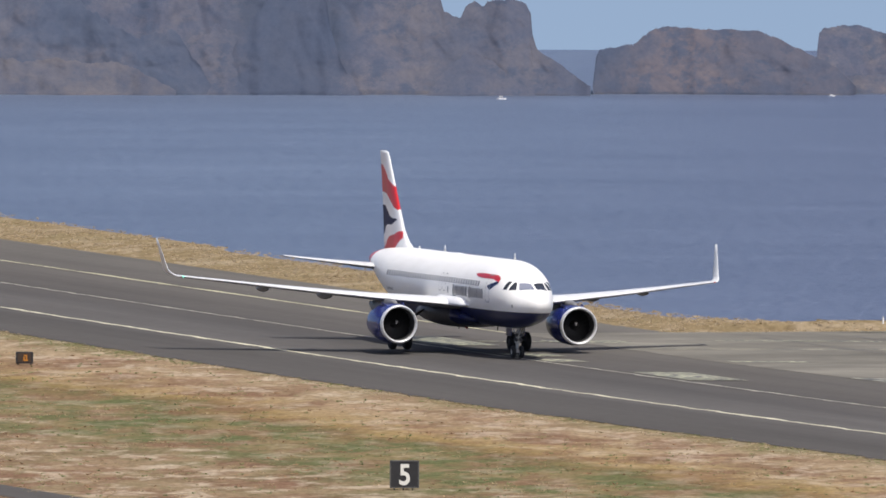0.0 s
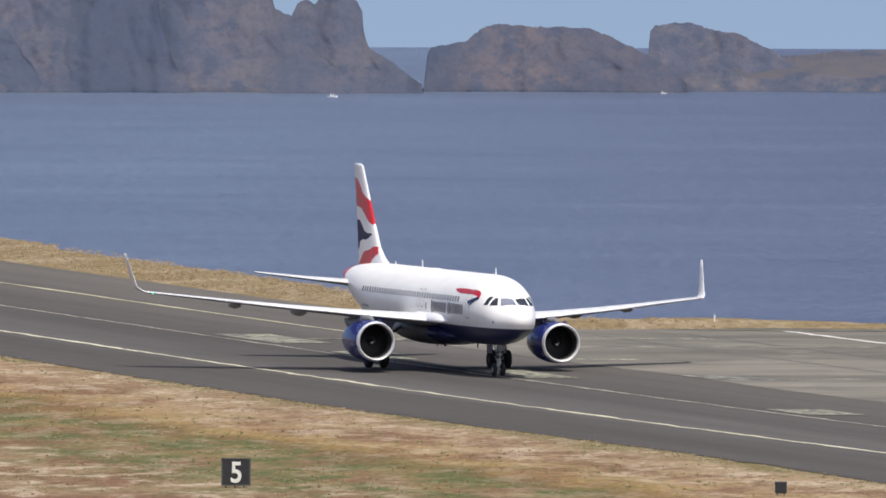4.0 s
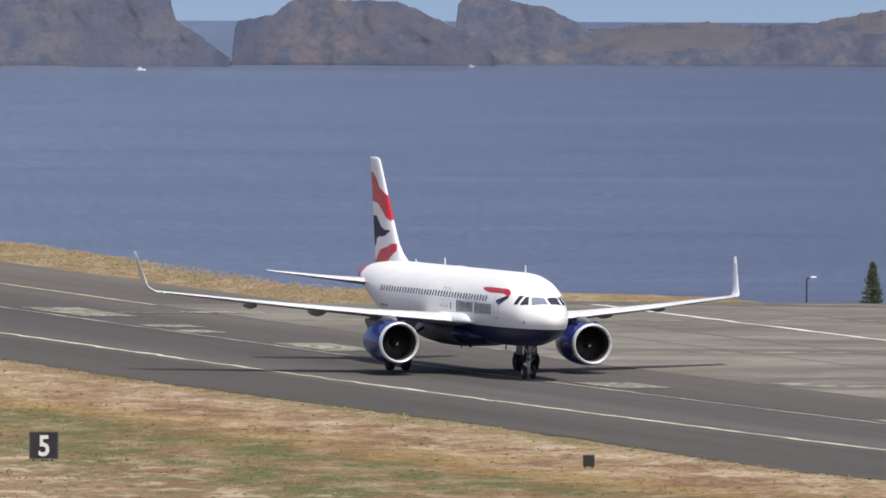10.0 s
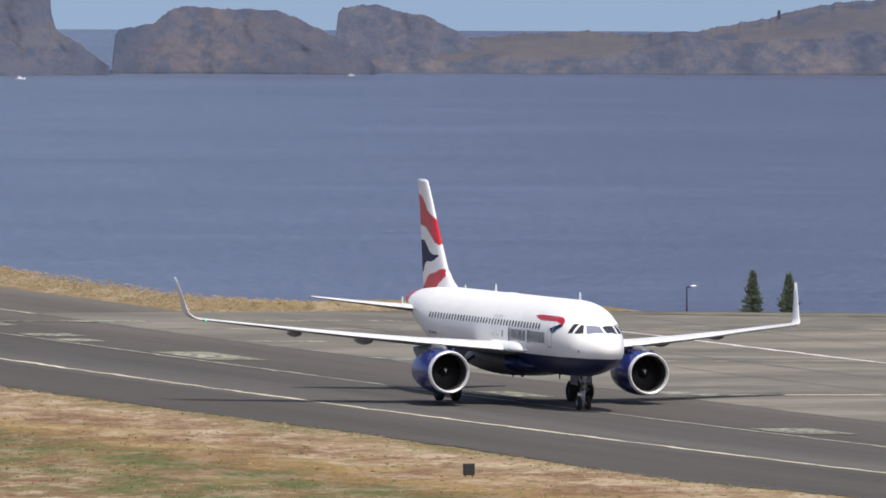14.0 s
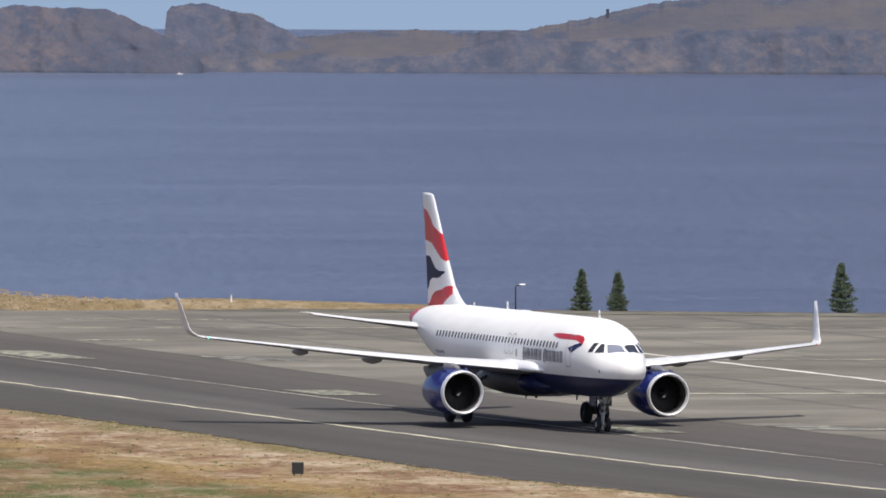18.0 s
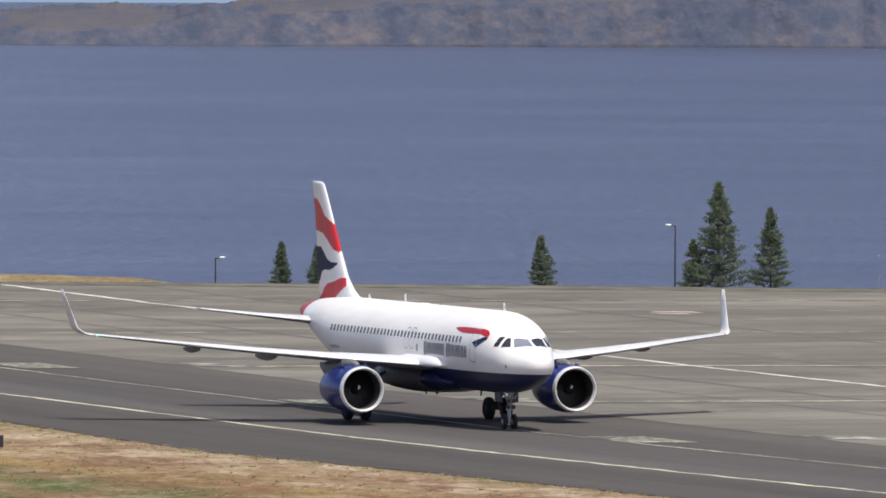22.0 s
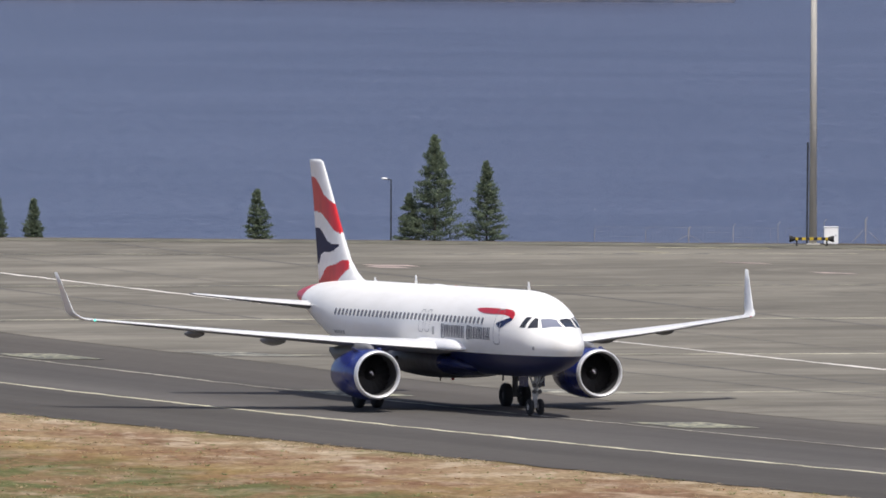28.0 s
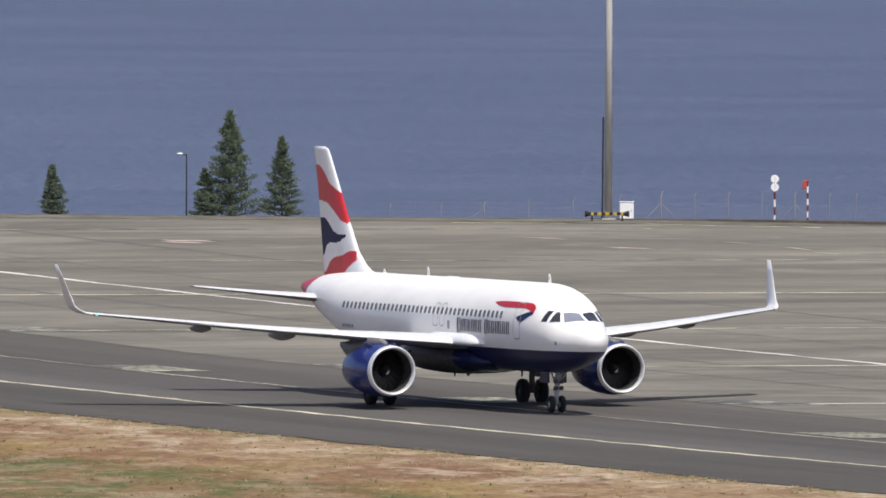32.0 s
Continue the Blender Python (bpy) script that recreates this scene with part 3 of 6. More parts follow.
# ---- a few small whitecaps ----
rnd = random.Random(21)
cv, cf = [], []
for k in range(22):
    az, dist = radians(rnd.uniform(-3, 5.2)), rnd.uniform(2100, 3900)
    c = Vector((dist * math.sin(az), dist * math.cos(az), SEA_Z))
    ln, up = rnd.uniform(0.12, 0.32), rnd.uniform(0.05, 0.12)
    i0 = len(cv)
    cv += [c + Vector((-ln, 0, -0.05)), c + Vector((0, -0.5, -0.05)), c + Vector((ln, 0, -0.05)), c + Vector((0, 0.6, -0.05)), c + Vector((0.1 * ln, 0.1, up))]
    cf += [(i0, i0 + 1, i0 + 4), (i0 + 1, i0 + 2, i0 + 4), (i0 + 2, i0 + 3, i0 + 4), (i0 + 3, i0, i0 + 4)]
tagged(mesh_ob("whitecaps", cv, cf, sheet("sea_foam", (0.6, 0.62, 0.64), 0.8, vary=0.1)), "small white wave crests on the sea", "waves", kind="stuff")

# a small block of a building on the ridge
hut = tagged(new("hut"), "small dark stone hut on the ridge", "hut")
hut_az, hut_r = radians(1.335), 4387.0
hut.location = (hut_r * math.sin(hut_az), hut_r * math.cos(hut_az), EYE_Z + hut_r * math.tan(radians(-0.845)) - 0.55)
hut_bm = bmesh.new()
bmesh.ops.create_cube(hut_bm, size=1, matrix=Matrix.Diagonal((0.85, 0.85, 2.9, 1)))
bmesh.ops.translate(hut_bm, verts=hut_bm.verts, vec=(0, 0, 0.5))
part("wall", hut_bm, wet_rock, hut)
hut_bm = bmesh.new()
bmesh.ops.create_cone(hut_bm, cap_ends=True, segments=4, radius1=0.68, radius2=0.4, depth=0.3, matrix=Matrix.Translation((0, 0, 2.08)) @ Matrix.Rotation(math.pi / 4, 4, "Z"))
part("roof", hut_bm, wet_rock, hut, "low dark roof")

# ---- the airliner: x forward from the nose, y to port, z up from the ground ----
STATIONS = [  # x, top, bottom, half width
    (0.0, 3.42, 3.38, 0.02), (-0.12, 3.74, 3.03, 0.36), (-0.4, 3.98, 2.76, 0.65), (-0.8, 4.17, 2.54, 0.89), (-1.3, 4.33, 2.35, 1.11),
    (-1.8, 4.52, 2.21, 1.285), (-2.3, 4.86, 2.10, 1.44), (-2.8, 5.20, 2.01, 1.57), (-3.4, 5.50, 1.92, 1.70), (-4.2, 5.74, 1.85, 1.83),
    (-5.2, 5.88, 1.80, 1.93), (-6.5, 5.92, 1.78, 1.975), (-24.0, 5.92, 1.78, 1.975), (-26.0, 5.92, 1.93, 1.96), (-28.0, 5.92, 2.28, 1.89),
    (-30.0, 5.90, 2.78, 1.71), (-32.0, 5.83, 3.32, 1.42), (-34.0, 5.70, 3.90, 1.06), (-35.5, 5.54, 4.33, 0.74), (-36.8, 5.34, 4.70, 0.42),
    (-37.4, 5.20, 4.90, 0.20), (-37.55, 5.1, 5.0, 0.05)]


def station(x):
    """Top, bottom and half width of the fuselage at x."""
    x = max(STATIONS[-1][0], min(0.0, x))
    for j, (a, b) in enumerate(zip(STATIONS, STATIONS[1:])):
        if x >= b[0]:
            u, v, w = [math.sqrt(max(0.0, -q)) for q in (a[0], b[0], x)]
            k, h_ = (w - u) / (v - u), v - u
            out = []
            for i in (1, 2, 3):
                slope = []
                for m_ in (j, j + 1):
                    p, q = STATIONS[max(0, m_ - 1)], STATIONS[min(len(STATIONS) - 1, m_ + 1)]
                    slope.append((q[i] - p[i]) / (math.sqrt(-q[0]) - math.sqrt(max(0.0, -p[0]))))
                if a[0] == -6.5 or b[0] == -24.0 or b[0] == -6.5:
                    slope[1] = 0.0
                if a[0] in (-6.5, -24.0):
                    slope[0] = 0.0
                k2, k3 = k * k, k ** 3
                out.append((2 * k3 - 3 * k2 + 1) * a[i] + (k3 - 2 * k2 + k) * h_ * slope[0] + (3 * k2 - 2 * k3) * b[i] + (k3 - k2) * h_ * slope[1])
            return tuple(out)
    return STATIONS[-1][1:]


def side(x, z):
    """Half width of the fuselage at x and z."""
    top, low, w = station(x)
    c, r = (top + low) / 2, (top - low) / 2
    q = 1 - ((z - c) / r) ** 2
    return w * math.sqrt(q) if q > 0 else 0.0


SHIFT = 11.0  # the airliner's own origin lies on the ground 11 m behind its nose


def V(x, y, z):
    return (x + SHIFT, y, z)


def conform(p, off=0.012):
    """Moves a point onto the fuselage's skin, a little proud of it."""
    top, low, w = station(p[0])
    c, r = (top + low) / 2, (top - low) / 2
    k = math.sqrt((p[1] / w) ** 2 + ((p[2] - c) / r) ** 2)
    f = 1 / k + off / r
    return (p[0], p[1] * f, c + (p[2] - c) * f)


# paint of the fuselage: white above, navy belly, red tail cone
hull_mat = material("hull_paint", (0.8, 0.8, 0.8), 0.3, 0, 0.4)
tc = hull_mat.node_tree.nodes.new("ShaderNodeTexCoord")
sep = hull_mat.node_tree.nodes.new("ShaderNodeSeparateXYZ")
link(hull_mat, tc.outputs["Object"], sep.inputs[0])


def step_less(m, sock, limit):
    n = m.node_tree.nodes.new("ShaderNodeMath")
    n.operation = "LESS_THAN"
    link(m, sock, n.inputs[0])
    n.inputs[1].default_value = limit
    return n.outputs[0]


def mul_add(m, a, k, b):
    n = m.node_tree.nodes.new("ShaderNodeMath")
    n.operation = "MULTIPLY_ADD"
    link(m, a, n.inputs[0])
    n.inputs[1].default_value = k
    if hasattr(b, "links"):
        link(m, b, n.inputs[2])
    else:
        n.inputs[2].default_value = b
    return n.outputs[0]


dirt = ramp(hull_mat, noise_tex(hull_mat, coords(hull_mat, (0.5, 2, 2)), 1.2, 5, 0.6), [(0.3, (0.86, 0.845, 0.805)), (0.65, (0.92, 0.908, 0.875))])
NAVY, RED = (0.012, 0.018, 0.075), (0.52, 0.018, 0.030)
c_h = mix(hull_mat, step_less(hull_mat, sep.outputs["Z"], 2.89), dirt, NAVY)
tail_edge = mul_add(hull_mat, sep.outputs["Z"], -1.6, mul_add(hull_mat, sep.outputs["X"], 1.0, 42.8 - SHIFT))
c_h = mix(hull_mat, step_less(hull_mat, tail_edge, 0.0), c_h, RED)
link(hull_mat, c_h, bsdf(hull_mat).inputs["Base Color"])

white_mat = sheet("white_paint", (0.84, 0.84, 0.835), 0.3, vary=0.05)
navy_mat = sheet("navy_paint", NAVY, 0.25, vary=0.15)
blue_mat = sheet("blue_cowl_paint", (0.018, 0.03, 0.17), 0.22, vary=0.12)
red_mat = sheet("red_paint", RED, 0.3, vary=0.1)
fin_red = sheet("fin_red_paint", (0.60, 0.030, 0.036), 0.35, 0, 0.4, vary=0.18, scale=0.8, stretch=(1.5, 1, 0.5))
fin_navy = sheet("fin_navy_paint", (0.016, 0.018, 0.06), 0.5, 0, 0.2, vary=0.2)
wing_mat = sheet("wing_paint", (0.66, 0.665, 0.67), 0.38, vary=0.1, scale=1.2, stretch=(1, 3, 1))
# fairing grey, darkened so that the undersides carry their shade in the paint
grey_and_shade = sheet("grey_fairing_and_shade_paint", (0.17, 0.17, 0.175), 0.45, vary=0.12)
# light grey fairing, its colour darkened to hold the wing's shade
shaded_fairing_grey = sheet("grey_paint_with_shade", (0.10, 0.10, 0.106), 0.5, vary=0.25)
metal_mat = sheet("bare_metal", (0.84, 0.84, 0.84), 0.38, 0.55, vary=0.06)
duct_mat = sheet("duct_grey", (0.05, 0.05, 0.052), 0.6, vary=0.2)
fan_mat = sheet("fan_dark", (0.015, 0.015, 0.016), 0.5, 0.2, vary=0.2)
steel_mat = sheet("gear_steel", (0.12, 0.12, 0.118), 0.45, 0.5, vary=0.15)
leg_mat = sheet("pale_gear_paint", (0.50, 0.50, 0.49), 0.4, 0.2, vary=0.15)
rim_mat = sheet("dark_rim", (0.06, 0.06, 0.06), 0.5, 0.4, vary=0.15)
dark_mat = sheet("dark_metal", (0.03, 0.03, 0.032), 0.45, 0.4, vary=0.2)
tyre_mat = sheet("tyre_rubber", (0.018, 0.018, 0.018), 0.8, vary=0.2)
glass_mat = material("cabin_glass", (0.035, 0.037, 0.045), 0.08, 0, 0.6)
# glass lightened in its base colour to paint a reflection of the sky
sky_glass_mat = material("sky_reflection_glass", (0.20, 0.215, 0.27), 0.10, 0, 0.8)
pane_mat = sheet("window_dark", (0.15, 0.15, 0.165), 0.25, vary=0.2)
line_mat = material("seam_grey", (0.33, 0.33, 0.34), 0.5)
letter_mat = material("lettering_navy", (0.035, 0.038, 0.065), 0.4)

airliner = tagged(new("airliner"), "white twin-engine passenger jet with navy belly and red flag fin", "airplane")


def loft(rings, closed=True, caps=True):
    bm = bmesh.new()
    rows = [[bm.verts.new(p) for p in ring] for ring in rings]
    n = len(rows[0])
    for a, b in zip(rows, rows[1:]):
        for i in range(n if closed else n - 1):
            j = (i + 1) % n
            bm.faces.new((a[i], a[j], b[j], b[i]))
    if caps:
        bm.faces.new(rows[0][::-1])
        bm.faces.new(rows[-1])
    bmesh.ops.recalc_face_normals(bm, faces=bm.faces)
    return bm


xs = [-7 * (i / 46) ** 1.5 for i in range(47)] + [-8 - i for i in range(16)] + [-24 - 0.45 * i for i in range(31)]
xs = [x for x in xs if x > -37.5] + [-37.5]
rings = []
for x in xs:
    top, low, w = station(x)
    c, r = (top + low) / 2, (top - low) / 2
    rings.append([V(x, w * math.sin(2 * math.pi * i / 64), c + r * math.cos(2 * math.pi * i / 64)) for i in range(64)])
fuselage = part("fuselage", loft(rings), hull_mat, airliner, "glossy white fuselage with navy belly", True)


def skin_patch(name, corners, mat, parent, n=6, off=0.012, label=""):
    """A patch between four corners that lies on the fuselage's skin."""
    bm = bmesh.new()
    a, b, c, d = [Vector(p) for p in corners]
    grid = []
    for i in range(n + 1):
        row = []
        for j in range(n + 1):
            u, v = i / n, j / n
            p = conform(a.lerp(b, u).lerp(d.lerp(c, u), v), off)
            row.append(bm.verts.new(V(*p)))
        grid.append(row)
    for i in range(n):
        for j in range(n):
            bm.faces.new((grid[i][j], grid[i + 1][j], grid[i + 1][j + 1], grid[i][j + 1]))
    bmesh.ops.recalc_face_normals(bm, faces=bm.faces)
    if bm.faces[:] and sum((f.normal.y * f.calc_center_median().y for f in bm.faces)) < 0:
        bmesh.ops.reverse_faces(bm, faces=bm.faces)
    return part(name, bm, mat, parent, label, True)


def skin_xz(name, pts, sign, mat, parent, n=6, off=0.012, label=""):
    return skin_patch(name, [(x, sign * max(0.05, side(x, z)), z) for x, z in pts], mat, parent, n, off, label)


PANES = [[(-1.08, 0.09, 4.32), (-1.90, 0.07, 4.77), (-2.22, 0.85, 4.80), (-1.74, 1.03, 4.36)],
         [(-1.94, 1.15, 4.35), (-2.32, 0.95, 4.81), (-2.47, 1.04, 4.81), (-2.46, 1.49, 4.27)],
         [(-2.64, 1.53, 4.28), (-2.61, 1.13, 4.82), (-2.88, 1.30, 4.79), (-3.00, 1.64, 4.25)]]
for sign in (-1, 1):
    for q in PANES:
        # only the starboard front pane gets the painted sky reflection
        mirrors_sky = sign < 0 and q is PANES[0]
        skin_patch("cockpit_window", [(x, y * sign, z) for x, y, z in q], sky_glass_mat if mirrors_sky else glass_mat, fuselage, 6, 0.014, "greyish windscreen with the sky's reflection painted in" if mirrors_sky else "dark cockpit window pane")

# cabin windows: one rounded pane, shared
bm = bmesh.new()
ring_in = [bm.verts.new((0.115 * max(-1, min(1, 1.25 * math.cos(t))), 0, 0.165 * max(-1, min(1, 1.2 * math.sin(t))))) for t in [2 * math.pi * i / 14 for i in range(14)]]
bm.faces.new(ring_in)
ext = bmesh.ops.extrude_face_region(bm, geom=bm.faces[:])
bmesh.ops.translate(bm, verts=[g_ for g_ in ext["geom"] if isinstance(g_, bmesh.types.BMVert)], vec=(0, 0.03, 0))
bmesh.ops.recalc_face_normals(bm, faces=bm.faces)
pane_me = bpy.data.meshes.new("cabin_window")
bm.to_mesh(pane_me)
bm.free()
pane_me.materials.append(pane_mat)
for sign in (-1, 1):
    for k in range(39):
        x = -7.0 - 0.5335 * k
        z = 4.44
        y = side(x, z)
        tilt_ = math.asin((z - 3.85) / 2.07)
        w_ = new("cabin_window", pane_me)
        w_.parent = fuselage
        w_.matrix_basis = Matrix.Translation(V(x, sign * (y - 0.005), z)) @ Matrix.Rotation(sign * tilt_, 4, "X") @ Matrix.Rotation(0 if sign > 0 else math.pi, 4, "Z")


def outline(name, pts, sign, wide, parent, label):
    """A door's seam: a thin closed band on the skin."""
    bm = bmesh.new()
    dense = []
    for p, q in zip(pts, pts[1:] + pts[:1]):
        dense += [(p[0] + (q[0] - p[0]) * k / 6, p[1] + (q[1] - p[1]) * k / 6) for k in range(6)]
    cx, cz = sum(p[0] for p in pts) / len(pts), sum(p[1] for p in pts) / len(pts)
    rows = []
    for x, z in dense:
        l_ = math.hypot(x - cx, z - cz)
        xi, zi = x + (cx - x) * wide / l_, z + (cz - z) * wide / l_
        rows.append([bm.verts.new(V(*conform((a, sign * side(a, b), b), 0.022))) for a, b in ((x, z), (xi, zi))])
    for a, b in zip(rows, rows[1:] + rows[:1]):
        bm.faces.new((a[0], b[0], b[1], a[1]))
    return part(name, bm, line_mat, parent, label)


def rounded(x0, x1, z0, z1, r=0.12):
    return [(x0 + r, z0), (x1 - r, z0), (x1, z0 + r), (x1, z1 - r), (x1 - r, z1), (x0 + r, z1), (x0, z1 - r), (x0, z0 + r)]


for sign in (-1, 1):
    outline("cabin_door", rounded(-5.42, -4.72, 3.36, 5.04), sign, 0.05, fuselage, "grey outline of the cabin door")
    outline("overwing_exit", rounded(-15.45, -14.85, 3.73, 4.80), sign, 0.04, fuselage, "grey outline of the overwing exit")
    outline("overwing_exit", rounded(-14.60, -14.0, 3.74, 4.81), sign, 0.04, fuselage, "grey outline of the overwing exit")
    # the red and blue ribbon by the front door
    band = [(-8.30, 4.99, 4.98), (-7.80, 5.04, 4.87), (-7.10, 5.06, 4.80), (-6.20, 5.06, 4.79), (-5.20, 5.05, 4.79), (-4.60, 5.04, 4.78), (-4.15, 5.00, 4.70), (-3.90, 4.92, 4.62), (-3.74, 4.80, 4.58)]
    for (xa, ta, ba), (xb, tb, bb) in zip(band, band[1:]):
        skin_xz("ribbon", [(xa, ta), (xb, tb), (xb, bb), (xa, ba)], sign, red_mat, fuselage, 3, 0.016, "red painted ribbon")
    hook = [(-5.22, 4.37, 4.34), (-4.95, 4.44, 4.20), (-4.70, 4.50, 4.14), (-4.35, 4.58, 4.28), (-4.05, 4.65, 4.42), (-3.76, 4.60, 4.52)]
    for (xa, ta, ba), (xb, tb, bb) in zip(hook, hook[1:]):
        skin_xz("ribbon", [(xa, ta), (xb, tb), (xb, bb), (xa, ba)], sign, navy_mat, fuselage, 3, 0.016, "navy painted ribbon")
    # the operator's name and the registration, as plain bars
    for k in range(14):
        x0 = -12.42 + 0.455 * k + (0.26 if k > 6 else 0.0)
        za, zb = (3.50, 4.19) if k in (0, 7) else (3.56, 4.14)
        lean = (0.0, 0.03, -0.04)[k % 3]
        for xa, w_ in ((x0, 0.15), (x0 + 0.24, 0.11)):
            skin_xz("name_bar", [(xa, za), (xa + lean, zb), (xa + lean + w_, zb), (xa + w_, za)], sign, letter_mat, fuselage, 3, 0.012)
    skin_xz("crest_bar", [(-13.62, 3.64), (-13.62, 4.02), (-13.34, 4.02), (-13.34, 3.64)], sign, line_mat, fuselage, 3, 0.012)
    for k in range(5):
        skin_xz("registration_bar", [(-27.6 + 0.36 * k, 3.38), (-27.6 + 0.36 * k, 3.54), (-27.4 + 0.36 * k, 3.54), (-27.4 + 0.36 * k, 3.38)], sign, line_mat, fuselage, 2, 0.012)
    skin_xz("air_data_plate", [(-1.86, 3.17), (-1.86, 3.33), (-1.72, 3.33), (-1.72, 3.17)], sign, line_mat, fuselage, 2, 0.012)

# belly and wing-root fairing
rings = []
for i in range(25):
    k = i / 24
    x = -10.2 - 11.8 * k
    g_ = math.sin(math.pi * min(1, max(0, k))) ** 0.7 if 0 < k < 1 else 0.0
    w, low, top = 1.45 + 0.95 * g_, 2.0 - 0.52 * g_, 2.35 + 1.0 * g_
    c, r = (top + low) / 2, (top - low) / 2
    rings.append([V(x, w * math.copysign(abs(math.sin(t)) ** 0.75, math.sin(t)), c + r * math.copysign(abs(math.cos(t)) ** 0.9, math.cos(t))) for t in [2 * math.pi * j / 40 for j in range(40)]])
fairing = part("belly_fairing", loft(rings), [navy_mat, shaded_fairing_grey], airliner, "rounded navy and grey fairing, wing shade painted into the grey", True)
# aft of the navy, the grey with the painted shade
fairing.data.polygons.foreach_set("material_index", [int(p_.center.x < -12.9 + SHIFT) for p_ in fairing.data.polygons])


for sign in (-1, 1):
    rings = []
    for i in range(17):
        k = i / 16
        u_ = min(1.0, k / 0.5)
        g_ = 0.03 + 0.97 * (1 - (1 - u_) ** 2) ** 0.85
        x, c_y, c_z = -9.3 - 6.0 * k * (0.35 + 0.65 * k), sign * (1.66 - 0.05 * g_), 3.02
        rings.append([V(x, c_y + 0.80 * g_ * math.cos(t), c_z + (0.52 if math.sin(t) > 0 else 0.14) * g_ * math.sin(t)) for t in [2 * math.pi * j / 24 for j in range(24)]])
    part("wing_root_fairing", loft(rings), white_mat, airliner, "smooth white fairing at the wing root", True)


def section(le, chord, tc_, up, n=14):
    """An aerofoil ring: leading edge, chord length, thickness ratio, direction of its thickness."""
    pts = []
    for k in range(2 * n):
        t = math.pi * k / n
        xx = 0.5 * (1 + math.cos(t))
        th = 5 * tc_ * (0.2969 * math.sqrt(xx) - 0.126 * xx - 0.3516 * xx ** 2 + 0.2843 * xx ** 3 - 0.1036 * xx ** 4)
        sgn = 1 if k < n else -1
        o = Vector(le) + Vector((-chord * xx, 0, 0)) + Vector(up) * (chord * (sgn * th + 0.015 * math.sin(math.pi * xx)))
        pts.append(V(*o))
    return pts


def wing_z(y):
    return 2.72 + 0.062 * y + 0.0012 * y * y


for sign in (-1, 1):
    rows = []
    for y, le, ch, t_ in ((1.0, -11.3, 7.3, 0.105), (2.2, -11.7, 6.7, 0.10), (4.2, -12.75, 5.5, 0.105), (6.4, -13.9, 4.25, 0.10), (9.5, -15.55, 3.35, 0.095), (13.0, -17.62, 2.45, 0.09), (17.1, -20.0, 1.6, 0.085)):
        rows.append(section((le, sign * y, wing_z(y) + 0.12), ch, t_, (0, 0, 1)))
    wing = part("wing", loft(rows), [wing_mat, grey_and_shade], airliner, "light grey wing, grey below with shade painted in", True)
    # downward faces take the darker grey as painted shade
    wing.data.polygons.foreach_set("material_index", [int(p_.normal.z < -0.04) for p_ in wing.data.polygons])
    rows = []
    for k in range(7):
        a = radians(12.5 * k)
        y, z = 17.1 + 0.5 * math.sin(a), wing_z(17.1) + 0.12 + 0.5 * (1 - math.cos(a))
        rows.append(section((-20.0 - 0.1 * k - 0.0139 * k * k, sign * y, z), 1.6 - 0.067 * k, 0.085, (0, -sign * math.sin(a), math.cos(a))))
    y1, z1 = y, z
    for k in (0.35, 0.7, 1.0):
        rows.append(section((-21.1 - 1.5 * k, sign * (y1 + 0.32 * k), z1 + (6.50 - z1) * k), 1.2 - 0.78 * k, 0.065, (0, -sign * 0.97, 0.2)))
    part("sharklet", loft(rows), wing_mat, airliner, "upturned light grey wing tip", True)
    # slat band, polished
    rows = []
    for y, le, ch in ((2.6, -11.9, 0.5), (6.4, -13.88, 0.42), (17.0, -19.93, 0.28)):
        rows.append(section((le + 0.03, sign * y, wing_z(y) + 0.125), ch, 0.34 if y < 3 else 0.40, (0, 0, 1), 8))
    slat = part("leading_edge_slat", loft(rows), [white_mat, grey_and_shade], airliner, "bright leading-edge slat, grey painted shade below", True)
    # the slat's unlit lower half is painted dark
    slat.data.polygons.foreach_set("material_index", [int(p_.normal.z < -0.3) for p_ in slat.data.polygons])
    for y, xl, ln, rr in ((4.6, -15.2, 4.2, 0.30), (8.5, -16.3, 3.6, 0.25), (12.1, -17.8, 2.9, 0.2)):
        rr_ = []
        for i in range(13):
            k = i / 12
            r_ = rr * max(0.05, math.sin(math.pi * min(1, 0.03 + k * 0.97)) ** 0.7)
            rr_.append([V(xl - ln * k, sign * y + 0.75 * r_ * math.cos(t), wing_z(y) - 0.04 - 0.05 * k + r_ * math.sin(t)) for t in [2 * math.pi * j / 16 for j in range(16)]])
        part("flap_track_fairing", loft(rr_), grey_and_shade, airliner, "grey canoe-shaped flap fairing", True)
    rows = [section((-31.6, sign * 0.6, 4.53), 4.1, 0.11, (0, 0, 1)), section((-33.6, sign * 3.4, 4.80), 2.6, 0.09, (0, 0, 1)), section((-35.45, sign * 6.1, 5.09), 1.25, 0.09, (0, 0, 1)), section((-35.75, sign * 6.22, 5.11), 0.85, 0.06, (0, 0, 1))]
    tailplane = part("tailplane", loft(rows), [wing_mat, grey_and_shade], airliner, "light grey tailplane, grey below with shade painted in", True)
    # shade of the lower half, painted round the leading edge too
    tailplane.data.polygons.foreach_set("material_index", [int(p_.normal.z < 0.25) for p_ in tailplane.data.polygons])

    nav = material("navigation_glass", (0.1, 0.7, 0.5) if sign < 0 else (0.5, 0.03, 0.03), 0.2)
    if sign < 0:
        bsdf(nav).inputs["Emission Color"].default_value, bsdf(nav).inputs["Emission Strength"].default_value = (0.15, 1.0, 0.7, 1), 1.1
    bm = bmesh.new()
